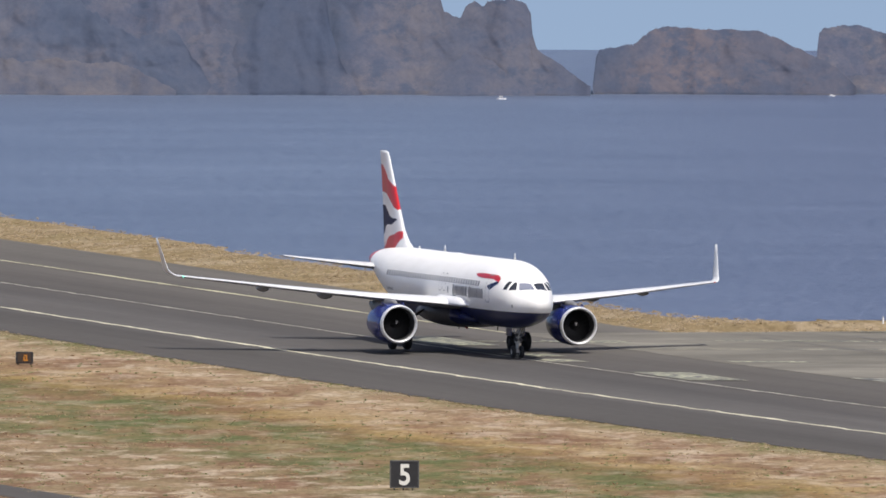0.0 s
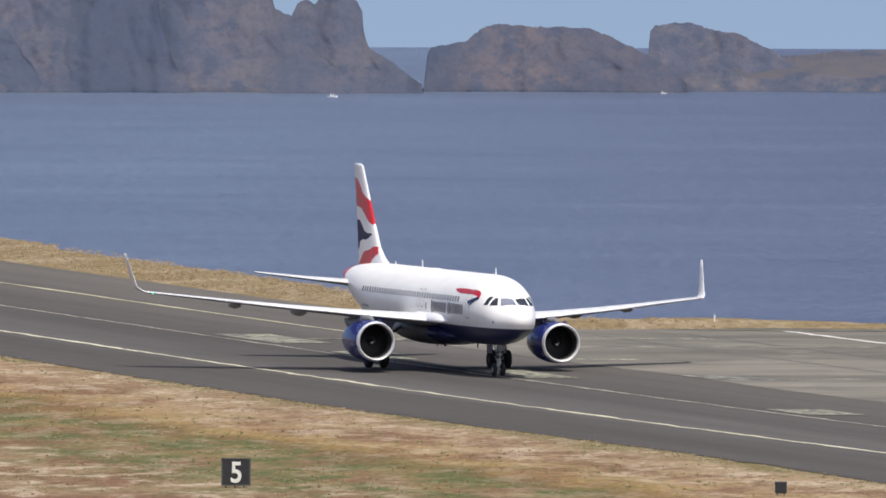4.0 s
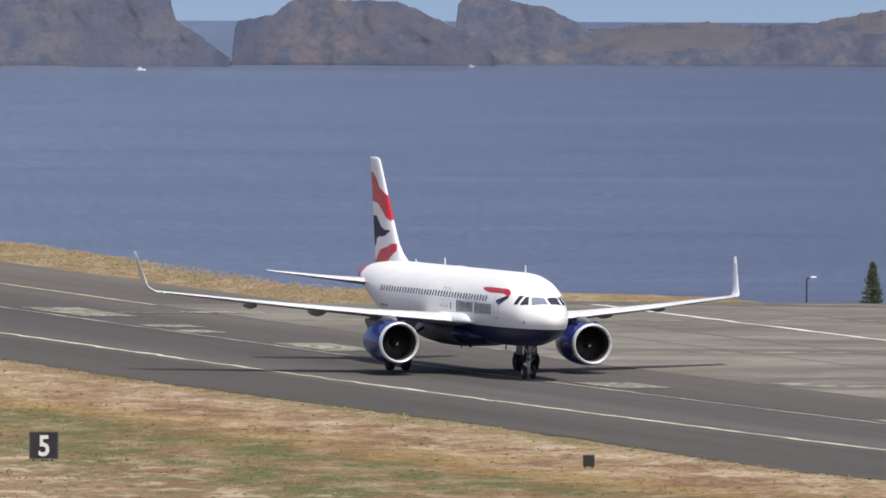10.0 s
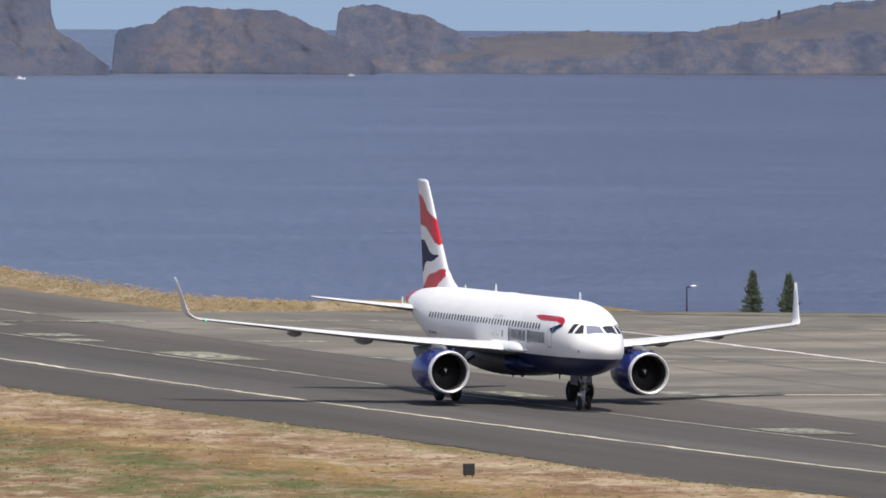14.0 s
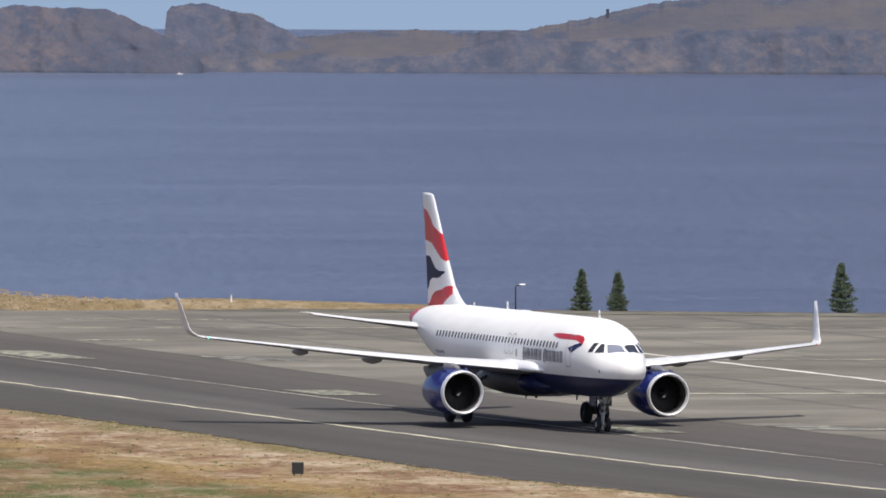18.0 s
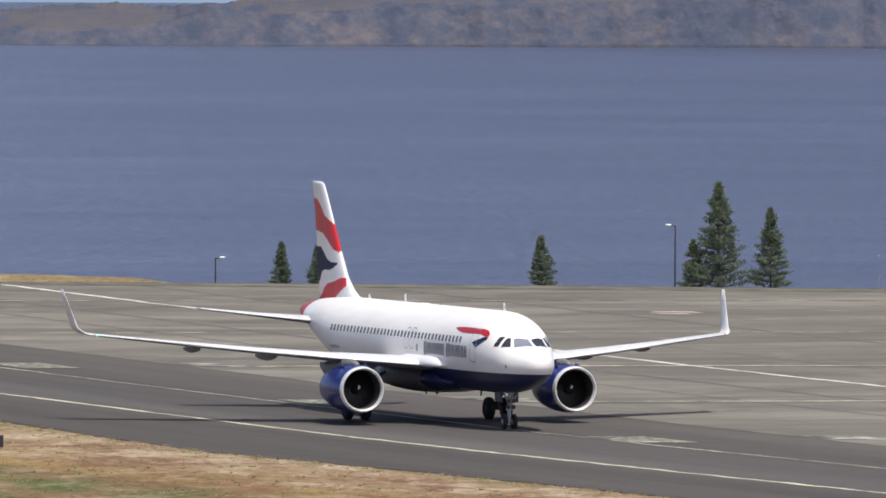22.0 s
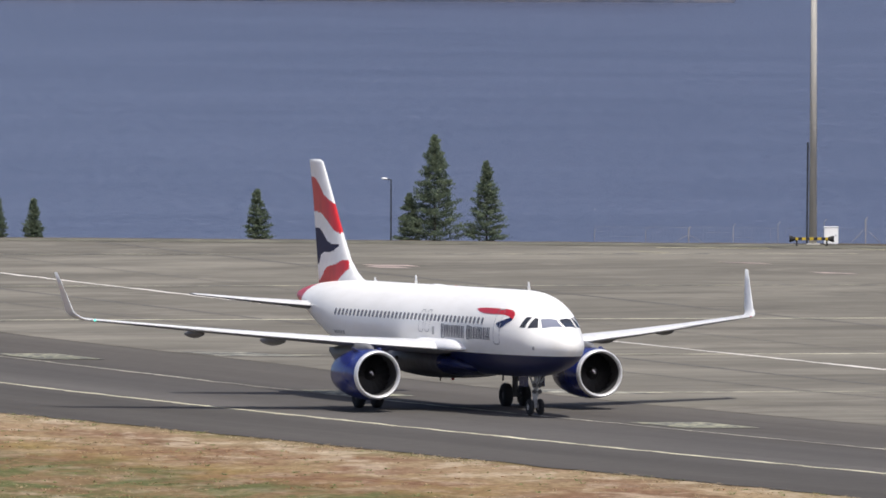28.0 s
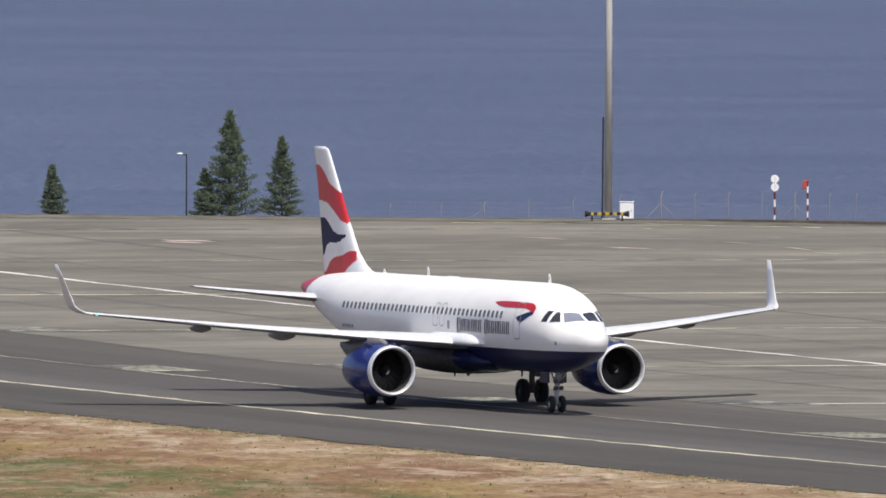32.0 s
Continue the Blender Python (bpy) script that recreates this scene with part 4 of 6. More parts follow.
    bmesh.ops.create_uvsphere(bm, u_segments=10, v_segments=6, radius=0.055 if sign < 0 else 0.04)
    bmesh.ops.translate(bm, verts=bm.verts, vec=V(-19.83, sign * 16.95, wing_z(16.95) + 0.13))
    part("navigation_light", bm, nav, airliner, "small green wing-tip light" if sign < 0 else "small red wing-tip light", True)

# the fin, painted with flowing ribbons
FIN = [(5.35, -27.6, -34.75), (5.75, -28.1, -34.82), (5.95, -28.6, -34.87), (6.25, -29.35, -34.92), (6.86, -30.3, -35.05), (8.08, -31.36, -35.3), (10.01, -32.92, -35.7), (11.3, -33.98, -36.08), (11.68, -34.34, -36.2), (11.76, -34.8, -36.15)]
RIBBONS = [(1, [(-36.5, 10.91), (-35.56, 10.91), (-35.02, 10.78), (-34.4, 10.47), (-33.78, 10.03), (-32.67, 9.65), (-32.18, 9.22), (-31.56, 8.52), (-31.49, 8.14), (-32.17, 8.28), (-33.16, 8.75), (-34.02, 9.09), (-35.2, 9.21), (-36.5, 9.2)]),
           (2, [(-36.5, 8.36), (-34.99, 8.37), (-34.5, 8.4), (-33.89, 8.15), (-33.15, 7.77), (-32.41, 7.62), (-31.36, 7.59), (-32.16, 7.3), (-32.77, 7.21), (-33.75, 7.21), (-34.29, 7.07), (-34.66, 6.65), (-36.5, 6.2)]),
           (1, [(-36.5, 5.5), (-34.48, 5.84), (-33.74, 6.28), (-33.13, 6.51), (-31.79, 6.64), (-30.81, 6.89), (-30.33, 6.85), (-30.03, 6.46), (-31.05, 5.99), (-31.54, 5.75), (-33.12, 5.2), (-36.5, 4.9)])]


def within(p, poly):
    hit = False
    for (x1, z1), (x2, z2) in zip(poly, poly[1:] + poly[:1]):
        if (z1 > p[1]) != (z2 > p[1]) and p[0] < (x2 - x1) * (p[1] - z1) / (z2 - z1) + x1:
            hit = not hit
    return hit


def fin_edges(z):
    for a, b in zip(FIN, FIN[1:]):
        if z <= b[0]:
            k = (z - a[0]) / (b[0] - a[0])
            return a[1] + (b[1] - a[1]) * k, a[2] + (b[2] - a[2]) * k
    return FIN[-1][1:]


vs, fs, mi = [], [], []
NU, NV = 70, 110
for sign in (-1, 1):
    base = len(vs)
    for j in range(NV + 1):
        z = 5.35 + (11.76 - 5.35) * j / NV
        le, te = fin_edges(z)
        for i in range(NU + 1):
            k = i / NU
            th = 5 * 0.10 * (0.2969 * math.sqrt(k) - 0.126 * k - 0.3516 * k ** 2 + 0.2843 * k ** 3 - 0.1036 * k ** 4)
            vs.append(V(le + (te - le) * k, sign * (le - te) * th * min(1, (11.78 - z) / 0.1 + 0.05), z))
    for j in range(NV):
        for i in range(NU):
            a = base + j * (NU + 1) + i
            q = (a, a + 1, a + NU + 2, a + NU + 1)
            fs.append(q if sign < 0 else q[::-1])
            cx = sum(vs[v_][0] for v_ in q) / 4 - SHIFT
            cz = sum(vs[v_][2] for v_ in q) / 4
            mi.append(next((m_ for m_, poly in RIBBONS if within((cx, cz), poly)), 0))
fin = mesh_ob("fin", vs, fs, [white_mat, fin_red, fin_navy], airliner, True)
fin.data.polygons.foreach_set("material_index", mi)
tagged(fin, "white tail fin with red and navy flowing ribbons")
# dorsal fillet in front of the fin
rows = []
for k in range(8):
    x = -27.4 - 0.32 * k
    h_ = 5.85 + 0.42 * (k / 7) ** 2
    rows.append([V(x, -0.30, 5.75), V(x, -0.12 - 0.05 * k / 7, (5.8 + h_) / 2), V(x, 0, h_ + 0.04), V(x, 0.12 + 0.05 * k / 7, (5.8 + h_) / 2), V(x, 0.30, 5.75)])
part("dorsal_fillet", loft(rows), white_mat, airliner, "", True)

# antennas along the top and below
for x, h_ in ((-5.55, 0.42), (-20.9, 0.42), (-26.6, 0.2)):
    rows = [section((x, 0, 5.88), 0.42, 0.12, (0, 1, 0), 6), section((x - 0.16, 0, 5.90 + h_), 0.2, 0.10, (0, 1, 0), 6)]
    part("antenna", loft(rows), white_mat, airliner, "white blade antenna", True)
for x in (-9.0, -17.5):
    rows = [section((x, 0, 1.9), 0.34, 0.12, (0, 1, 0), 6), section((x - 0.14, 0, 1.52 if x > -10 else 1.3), 0.18, 0.10, (0, 1, 0), 6)]
    part("antenna", loft(rows), dark_mat, airliner, "dark blade antenna", True)
rows = [[V(x, w * math.cos(t), 5.90 + hh * math.sin(t)) for t in [math.pi * j / 10 for j in range(11)]] for x, w, hh in ((-17.2, 0.05, 0.02), (-17.5, 0.18, 0.05), (-18.4, 0.2, 0.06), (-18.9, 0.05, 0.02))]
part("satcom_dome", loft(rows), white_mat, airliner, "low white antenna dome", True)
for x, y, z, c_ in ((-16.0, 0.0, 1.45, (0.6, 0.02, 0.02)), (-15.6, 0.0, 5.91, (0.35, 0.04, 0.04))):
    bm = bmesh.new()
    bmesh.ops.create_uvsphere(bm, u_segments=10, v_segments=6, radius=0.09 if z < 3 else 0.05)
    bmesh.ops.translate(bm, verts=bm.verts, vec=V(x, y, z))
    part("beacon", bm, material("beacon_red", c_, 0.3), airliner, "small red beacon lamp", True)


# ---- engines ----
def revolve(profile, cx, cy, cz, n=48):
    return [[V(cx + x, cy + r * math.cos(2 * math.pi * i / n), cz + r * math.sin(2 * math.pi * i / n)) for i in range(n)] for x, r in profile]


FANS = []
bm = bmesh.new()
col = []
for r_, tw in ((0.29, 0.9), (0.62, 0.6), (0.965, 0.35)):
    half = 0.17 + 0.08 * r_
    u = Vector((0, math.cos(0.12 * r_), math.sin(0.12 * r_)))
    t_ = Vector((0, -u.z, u.y))
    e_ = (Vector((1, 0, 0)) * math.cos(tw) * 0.6 + t_ * math.sin(1.57 - tw) * 0.9) * half
    n_ = e_.cross(u).normalized() * 0.012
    col.append([bm.verts.new(p) for p in (u * r_ + e_, u * r_ + n_, u * r_ - e_, u * r_ - n_)])
for p, q in zip(col, col[1:]):
    for i in range(4):
        bm.faces.new((p[i], p[(i + 1) % 4], q[(i + 1) % 4], q[i]))
bm.faces.new(col[-1])
bmesh.ops.recalc_face_normals(bm, faces=bm.faces)
blade_me = bpy.data.meshes.new("fan_blade")
bm.to_mesh(blade_me)
bm.free()
blade_me.materials.append(fan_mat)
EX, EZ = -10.95, 1.78
for sign in (-1, 1):
    ey = 5.69 * sign
    lip = [(-0.20, 0.985), (-0.12, 1.0), (-0.06, 1.025), (-0.015, 1.06), (0.0, 1.083), (-0.015, 1.11), (-0.09, 1.145), (-0.26, 1.172)]
    cowl_pts = [(-0.26, 1.171), (-0.7, 1.21), (-1.3, 1.225), (-2.1, 1.20), (-2.9, 1.14), (-3.6, 1.03), (-4.15, 0.93), (-4.15, 0.90), (-3.4, 0.93), (-2.6, 0.94)]
    cowl = part("engine_cowl", loft(revolve(cowl_pts, EX, ey, EZ), caps=False), blue_mat, airliner, "dark blue engine cowl", True)
    part("inlet_lip", loft(revolve(lip, EX, ey, EZ), caps=False), metal_mat, cowl, "polished metal inlet ring", True)
    part("inlet_duct", loft(revolve([(-0.20, 0.985), (-0.5, 0.98), (-0.8, 0.99), (-1.3, 1.0), (-1.45, 1.0)], EX, ey, EZ), caps=False), duct_mat, cowl, "dark inlet duct", True)
    part("fan_case", loft(revolve([(-1.45, 1.0), (-1.46, 0.02)], EX, ey, EZ), caps=False), fan_mat, cowl, "", True)
    part("core_nozzle", loft(revolve([(-2.9, 0.66), (-4.0, 0.62), (-4.9, 0.45), (-4.9, 0.40), (-4.2, 0.40)], EX, ey, EZ, 32), caps=False), steel_mat, cowl, "grey metal core nozzle", True)
    part("exhaust_cone", loft(revolve([(-4.2, 0.34), (-4.9, 0.27), (-5.5, 0.06)], EX, ey, EZ, 24)), steel_mat, cowl, "", True)
    # strakes on the cowl
    for a in (radians(62), radians(118)):
        d = Vector((0, math.cos(a), math.sin(a)))
        o = Vector((EX, ey, EZ))
        pts = [o + Vector((-1.0, 0, 0)) + d * 1.24, o + Vector((-2.0, 0, 0)) + d * 1.22, o + Vector((-1.95, 0, 0)) + d * 1.42, o + Vector((-1.6, 0, 0)) + d * 1.42]
        bm = bmesh.new()
        nrm = Vector((1, 0, 0)).cross(d) * 0.015
        f1 = [bm.verts.new(V(*(p + nrm))) for p in pts]
        f2 = [bm.verts.new(V(*(p - nrm))) for p in pts]
        bm.faces.new(f1)
        bm.faces.new(f2[::-1])
        for i in range(4):
            bm.faces.new((f1[i], f2[i], f2[(i + 1) % 4], f1[(i + 1) % 4]))
        part("strake", bm, blue_mat, cowl)
    # fan: a spinner with a white swirl and eighteen blades
    bm = bmesh.new()
    sp = [[bm.verts.new((x, r_ * math.cos(2 * math.pi * i / 20), r_ * math.sin(2 * math.pi * i / 20))) for i in range(20)] for x, r_ in ((-0.1, 0.31), (0.12, 0.28), (0.35, 0.18), (0.5, 0.07), (0.56, 0.015))]
    for ri, (p, q) in enumerate(zip(sp, sp[1:])):
        for i in range(20):
            f_ = bm.faces.new((p[i], p[(i + 1) % 20], q[(i + 1) % 20], q[i]))
            if (ri == 2 and i in (3, 4, 5)) or (ri == 3 and i in (5, 6, 7, 8)):
                f_.material_index = 1
    bm.faces.new(sp[-1])
    fan = part("fan", bm, [fan_mat, white_mat], airliner, "dark fan hub with a white swirl", True)
    place = V(EX - 1.2, ey, EZ)
    fan.matrix_basis = Matrix.Translation(place)
    FANS.append((fan, place))
    for k in range(18):
        blade = new("fan_blade", blade_me)
        blade.parent = fan
        blade.matrix_basis = Matrix.Rotation(2 * math.pi * k / 18, 4, "X")
    # pylon
    rows = []
    for x, zt, zb, w in ((-11.9, 3.06, 2.95, 0.10), (-12.6, 3.20, 2.8, 0.20), (-13.6, 3.28, 2.5, 0.24), (-15.0, 3.2, 2.3, 0.24), (-16.5, 3.0, 2.35, 0.2), (-17.6, 2.95, 2.75, 0.08)):
        rows.append([V(x, ey - w, zb), V(x, ey - w, zt), V(x, ey + w, zt), V(x, ey + w, zb)])
    part("pylon", loft(rows), grey_and_shade, airliner, "grey engine pylon", True)

# ---- landing gear ----
WHEELS = []


def tube(bm, a, b, r, n=12, r2=None):
    a, b = Vector(a), Vector(b)
    d = (b - a).normalized()
    u = d.orthogonal().normalized()
    w = d.cross(u)
    r2 = r if r2 is None else r2
    ra = [bm.verts.new(a + (u * math.cos(2 * math.pi * i / n) + w * math.sin(2 * math.pi * i / n)) * r) for i in range(n)]
    rb = [bm.verts.new(b + (u * math.cos(2 * math.pi * i / n) + w * math.sin(2 * math.pi * i / n)) * r2) for i in range(n)]
    for i in range(n):
        bm.faces.new((ra[i], ra[(i + 1) % n], rb[(i + 1) % n], rb[i]))
    bm.faces.new(ra[::-1])
    bm.faces.new(rb)


def box(bm, lo, hi, bevel=0.0):
    r = bmesh.ops.create_cube(bm, size=1)
    c = [(a + b) / 2 for a, b in zip(lo, hi)]
    bmesh.ops.scale(bm, verts=r["verts"], vec=[b - a for a, b in zip(lo, hi)])
    bmesh.ops.translate(bm, verts=r["verts"], vec=c)
    if bevel:
        bmesh.ops.bevel(bm, geom=list({e for v_ in r["verts"] for e in v_.link_edges}), offset=bevel, segments=2, affect="EDGES")


def wheel(parent, x, y, r, wide, metal):
    bm = bmesh.new()
    prof_ = [(-0.5, 0.42), (-0.5, 0.55), (-0.48, 0.80), (-0.36, 0.95), (-0.15, 1.0), (0.15, 1.0), (0.36, 0.95), (0.48, 0.80), (0.5, 0.55), (0.5, 0.42)]
    rows = [[bm.verts.new((r * q * math.cos(2 * math.pi * i / 28), wide * p, r * q * math.sin(2 * math.pi * i / 28))) for i in range(28)] for p, q in prof_]
    for a, b in zip(rows, rows[1:]):
        for i in range(28):
            bm.faces.new((a[i], b[i], b[(i + 1) % 28], a[(i + 1) % 28]))
    bmesh.ops.recalc_face_normals(bm, faces=bm.faces)
    rim = bmesh.new()
    for s_ in (-1, 1):
        rings_ = [[rim.verts.new((r * q * math.cos(2 * math.pi * i / 28), s_ * wide * p, r * q * math.sin(2 * math.pi * i / 28))) for i in range(28)] for q, p in ((0.44, 0.47), (0.40, 0.30), (0.2, 0.40))]
        for a, b in zip(rings_, rings_[1:]):
            for i in range(28):
                f_ = rim.faces.new((a[i], a[(i + 1) % 28], b[(i + 1) % 28], b[i]))
                f_.material_index = 0 if i % 4 else 1
        rim.faces.new(rings_[-1])
    bmesh.ops.recalc_face_normals(rim, faces=rim.faces)
    w_ = part("wheel", rim, [metal, dark_mat], parent, "metal rim in a black tyre", True)
    part("tyre", bm, tyre_mat, w_, "black rubber tyre", True)
    place = V(x, y, r)
    w_.matrix_basis = Matrix.Translation(place)
    WHEELS.append((w_, place, r))


bm = bmesh.new()
tube(bm, V(-4.9, 0, 0.38), V(-4.75, 0, 2.1), 0.10)
tube(bm, V(-4.9, -0.30, 0.38), V(-4.9, 0.30, 0.38), 0.055)
tube(bm, V(-4.8, 0, 1.35), V(-3.9, 0, 2.1), 0.05)
tube(bm, V(-4.86, -0.16, 1.0), V(-4.86, 0.16, 1.0), 0.06)
tube(bm, V(-4.80, -0.14, 1.55), V(-4.80, 0.14, 1.55), 0.09)
tube(bm, V(-5.05, 0, 0.55), V(-5.1, 0, 0.95), 0.035)
tube(bm, V(-4.82, 0.05, 1.2), V(-4.6, 0.42, 1.95), 0.04)
tube(bm, V(-4.82, -0.05, 1.2), V(-4.6, -0.42, 1.95), 0.04)
nose_gear = part("nose_gear", bm, leg_mat, airliner, "slim grey nose leg")
for y in (-0.26, 0.26):
    wheel(airliner, -4.9, y, 0.385, 0.22, leg_mat)
for sign in (-1, 1):
    bm = bmesh.new()
    box(bm, V(-5.9, sign * 0.42 - 0.02, 1.35), V(-4.75, sign * 0.42 + 0.02, 1.95), 0.015)
    part("gear_door", bm, navy_mat, airliner, "navy nose gear door")
    for z, x in ((1.12, -4.68), (1.42, -4.66)):
        bm = bmesh.new()
        bmesh.ops.create_cone(bm, cap_ends=True, segments=14, radius1=0.09, radius2=0.11, depth=0.1, matrix=Matrix.Translation(V(x, sign * 0.14, z)) @ Matrix.Rotation(math.pi / 2, 4, "Y"))
        part("landing_light", bm, glass_mat, nose_gear, "round landing lamp")
    bm = bmesh.new()
    y = 3.795 * sign
    tube(bm, V(-17.54, y, 0.58), V(-17.45, y - sign * 0.05, 2.6), 0.14)
    tube(bm, V(-17.54, y - 0.47, 0.58), V(-17.54, y + 0.47, 0.58), 0.09)
    tube(bm, V(-17.5, y, 1.5), V(-17.4, y - sign * 1.5, 2.5), 0.08)
    tube(bm, V(-17.75, y, 0.7), V(-17.8, y, 1.3), 0.05)
    gear = part("main_gear", bm, steel_mat, airliner, "stout grey main landing gear leg")
    for d in (-0.465, 0.465):
        wheel(airliner, -17.54, y + d, 0.585, 0.42, rim_mat)
    bm = bmesh.new()
    box(bm, V(-18.0, y + sign * 0.22 - 0.02, 1.25), V(-17.0, y + sign * 0.22 + 0.02, 2.75), 0.015)
    part("gear_door", bm, dark_mat, airliner, "dark main gear leg door")


# ---- painted lines ----
strip("edge_line", -900, 700, -11.0, -10.64, 0.05, white_line_near, 1.6, "worn pale edge line along the runway", jag=0.26)
strip("edge_line", -900, -112, 10.2, 10.6, 0.05, yellow_line, 8, "worn pale edge line along the runway", jag=0.26)
strip("centre_line", -900, 700, -0.13, 0.13, 0.05, faded_line, 1.6, "thin faded centre line of the runway", jag=0.22)
strip("apron_line", -110.3, 420, 37.97, 38.42, 0.06, white_line, 1.6, "worn white line across the apron", jag=0.26)
for lat_, w_ in ((30.6, 0.22), (60.2, 0.22), (24.2, 0.14), (46.5, 0.10)):
    strip("paving_seam", -105 if lat_ < 40 else -100 + (lat_ - 60) * 0.6, 330, lat_ - w_, lat_ + w_, 0.052, seam_mat, 8, "dark tarred seam in the paving")
for k in range(-1, 6):
    base = -84 + 50.2 * k
    if base < -90:
        continue
    la, lb = 11.5, shore(base) - 3
    wd = 0.9
    patch("cross_line", [(base + 0.2 * (la - 30), la), (base + 0.2 * (lb - 30), lb), (base + 0.2 * (lb - 30) + wd, lb), (base + 0.2 * (la - 30) + wd, la)], 0.056, cross_paint if base > 0 else far_cross_paint, "faded line across the apron", cuts=24)
# old yellow blocks beside the middle line, worn to flecks
for s0, s1, l0, l1 in ((-109.4, -95.2, 1.0, 4.4), (-101.6, -98.2, 9.0, 13.8), (-101.2, -100.2, 4.8, 8.7), (-80.6, -78.8, 0.6, 3.7), (-72.4, -70.4, 0.5, 2.6), (-53.2, -41.0, 0.7, 4.0), (6.4, 12.0, 0.9, 4.1),
                       (59.0, 64.5, 0.7, 3.9), (107.5, 113.5, 0.2, 3.2), (152.0, 157.0, 0.9, 4.3), (198, 203, 0.8, 4.0), (-68.4, -66.9, 11.2, 15.6), (-100.4, -99.0, 19.8, 29.8)):
    slant = 0.31 * (l1 - l0)
    if s1 - s0 < 8 and l1 < 5:
        s0, s1 = s0 - 1.2, s1 + 1.2
    patch("worn_mark", [(s0, l0), (s0 + slant, l1), (s1 + slant, l1), (s1, l0)], 0.058, block_paint, "worn yellow painted block", cuts=3)
for s0, l0, s1, l1 in ((-59.8, 63.9, -58.3, 66.3), (-59.2, 86.8, -56.9, 88.6), (-42.8, 86.3, -40.6, 88.0), (-57.3, 63.1, -56.0, 64.9)):
    patch("red_mark", [(s0, l0), (s1, l1), (s1 + 2.4, l1), (s0 + 2.4, l0)], 0.06, red_mark, "faded reddish painted mark", cuts=1)
for s0, l0, s1, l1, w_ in ((-76.7, 87.6, -73.7, 88.7, 0.5), (-39.1, 96.7, -35.5, 96.5, 0.35), (-48.4, 96.4, -45.5, 96.7, 0.35), (-32.0, 95.2, -29.0, 95.6, 0.5), (-28.6, 95.1, -28.9, 96.6, 0.9)):
    patch("yellow_mark", [(s0, l0), (s1, l1), (s1 + 0.3, l1 + w_), (s0 + 0.3, l0 + w_)], 0.06, yellow_line, "short worn yellow mark", cuts=1)
for (s0, l0), (s1, l1) in (((-82.1, 91.4), (-79.2, 97.9)), ((-78.8, 101.7), (-73.4, 105.7)), ((-72.0, 107.6), (-69.0, 111.0))):
    patch("edge_mark", [(s0, l0), (s1, l1), (s1 + 0.9, l1), (s0 + 0.9, l0)], 0.061, yellow_line, "thin worn white line near the apron edge", cuts=2)
# flecks of old paint where the cross lines meet the runway
for k in range(1, 6):
    s0 = -84 + 50.2 * k - 3.7
    patch("worn_mark", [(s0 - 5.0, 10.9), (s0 - 3.4, 14.0), (s0 + 3.4, 15.6), (s0 + 1.0, 11.2)], 0.059, fleck_paint, "worn pale flecks of old paint", cuts=4)
# a strip of old paving in the near grass
patch("old_paving", [(40, -76.5), (125, -76.5), (125, -73.2), (40, -73.2)], 0.03, asphalt_mat, "grey paved strip in the grass", cuts=8)

# weeds and grit that have gathered over the paving along the seaward edge
gv = []
gs = [-112 + 1.0 * i for i in range(44)]
for i, s_ in enumerate(gs):
    wide_ = 11.0 * min(1.0, (s_ + 116) / 8) * max(0.05, min(1.0, (-66 - s_) / 16)) + 1.8 * noise.noise((s_ * 0.35, 2.0, 4.0))
    for k in range(4):
        gv.append((s_, shore(s_) - 0.95 - wide_ * (3 - k) / 3, rise(s_) + 0.066 + 0.004 * k))
weeds = mesh_ob("weedy_edge", gv, [(4 * i + k, 4 * i + 4 + k, 4 * i + 5 + k, 4 * i + k + 1) for i in range(len(gs) - 1) for k in range(3)], weed_mat)
weeds.matrix_world = GROUND_POSE
tagged(weeds, "strip of grit and low olive weeds on the paving", "pavement", kind="structure")

# ---- kerb along the seaward edge of the apron ----
kv, kf = [], []
ks = [-112.5 + 0.9 * i for i in range(46)] + [-71 + 3 * i for i in range(60)]
for i, s_ in enumerate(ks):
    e = shore(s_)
    h_ = 0.08 + 0.16 * max(0, min(1, (s_ + 86) / 10)) + 0.03 * noise.noise((s_ * 0.7, 0, 0))
    for dl, dz in ((-0.95, 0.04), (-0.9, h_), (-0.1, h_ + 0.02), (0.1, -0.4)):
        kv.append((s_, e + dl, rise(s_) + dz))
kf = [(4 * i + k, 4 * i + 4 + k, 4 * i + 5 + k, 4 * i + k + 1) for i in range(len(ks) - 1) for k in range(3)]
kerb = mesh_ob("kerb", kv, kf, kerb_mat)
kerb.matrix_world = GROUND_POSE
tagged(kerb, "low weathered brown kerb along the apron edge", "kerb", kind="structure")


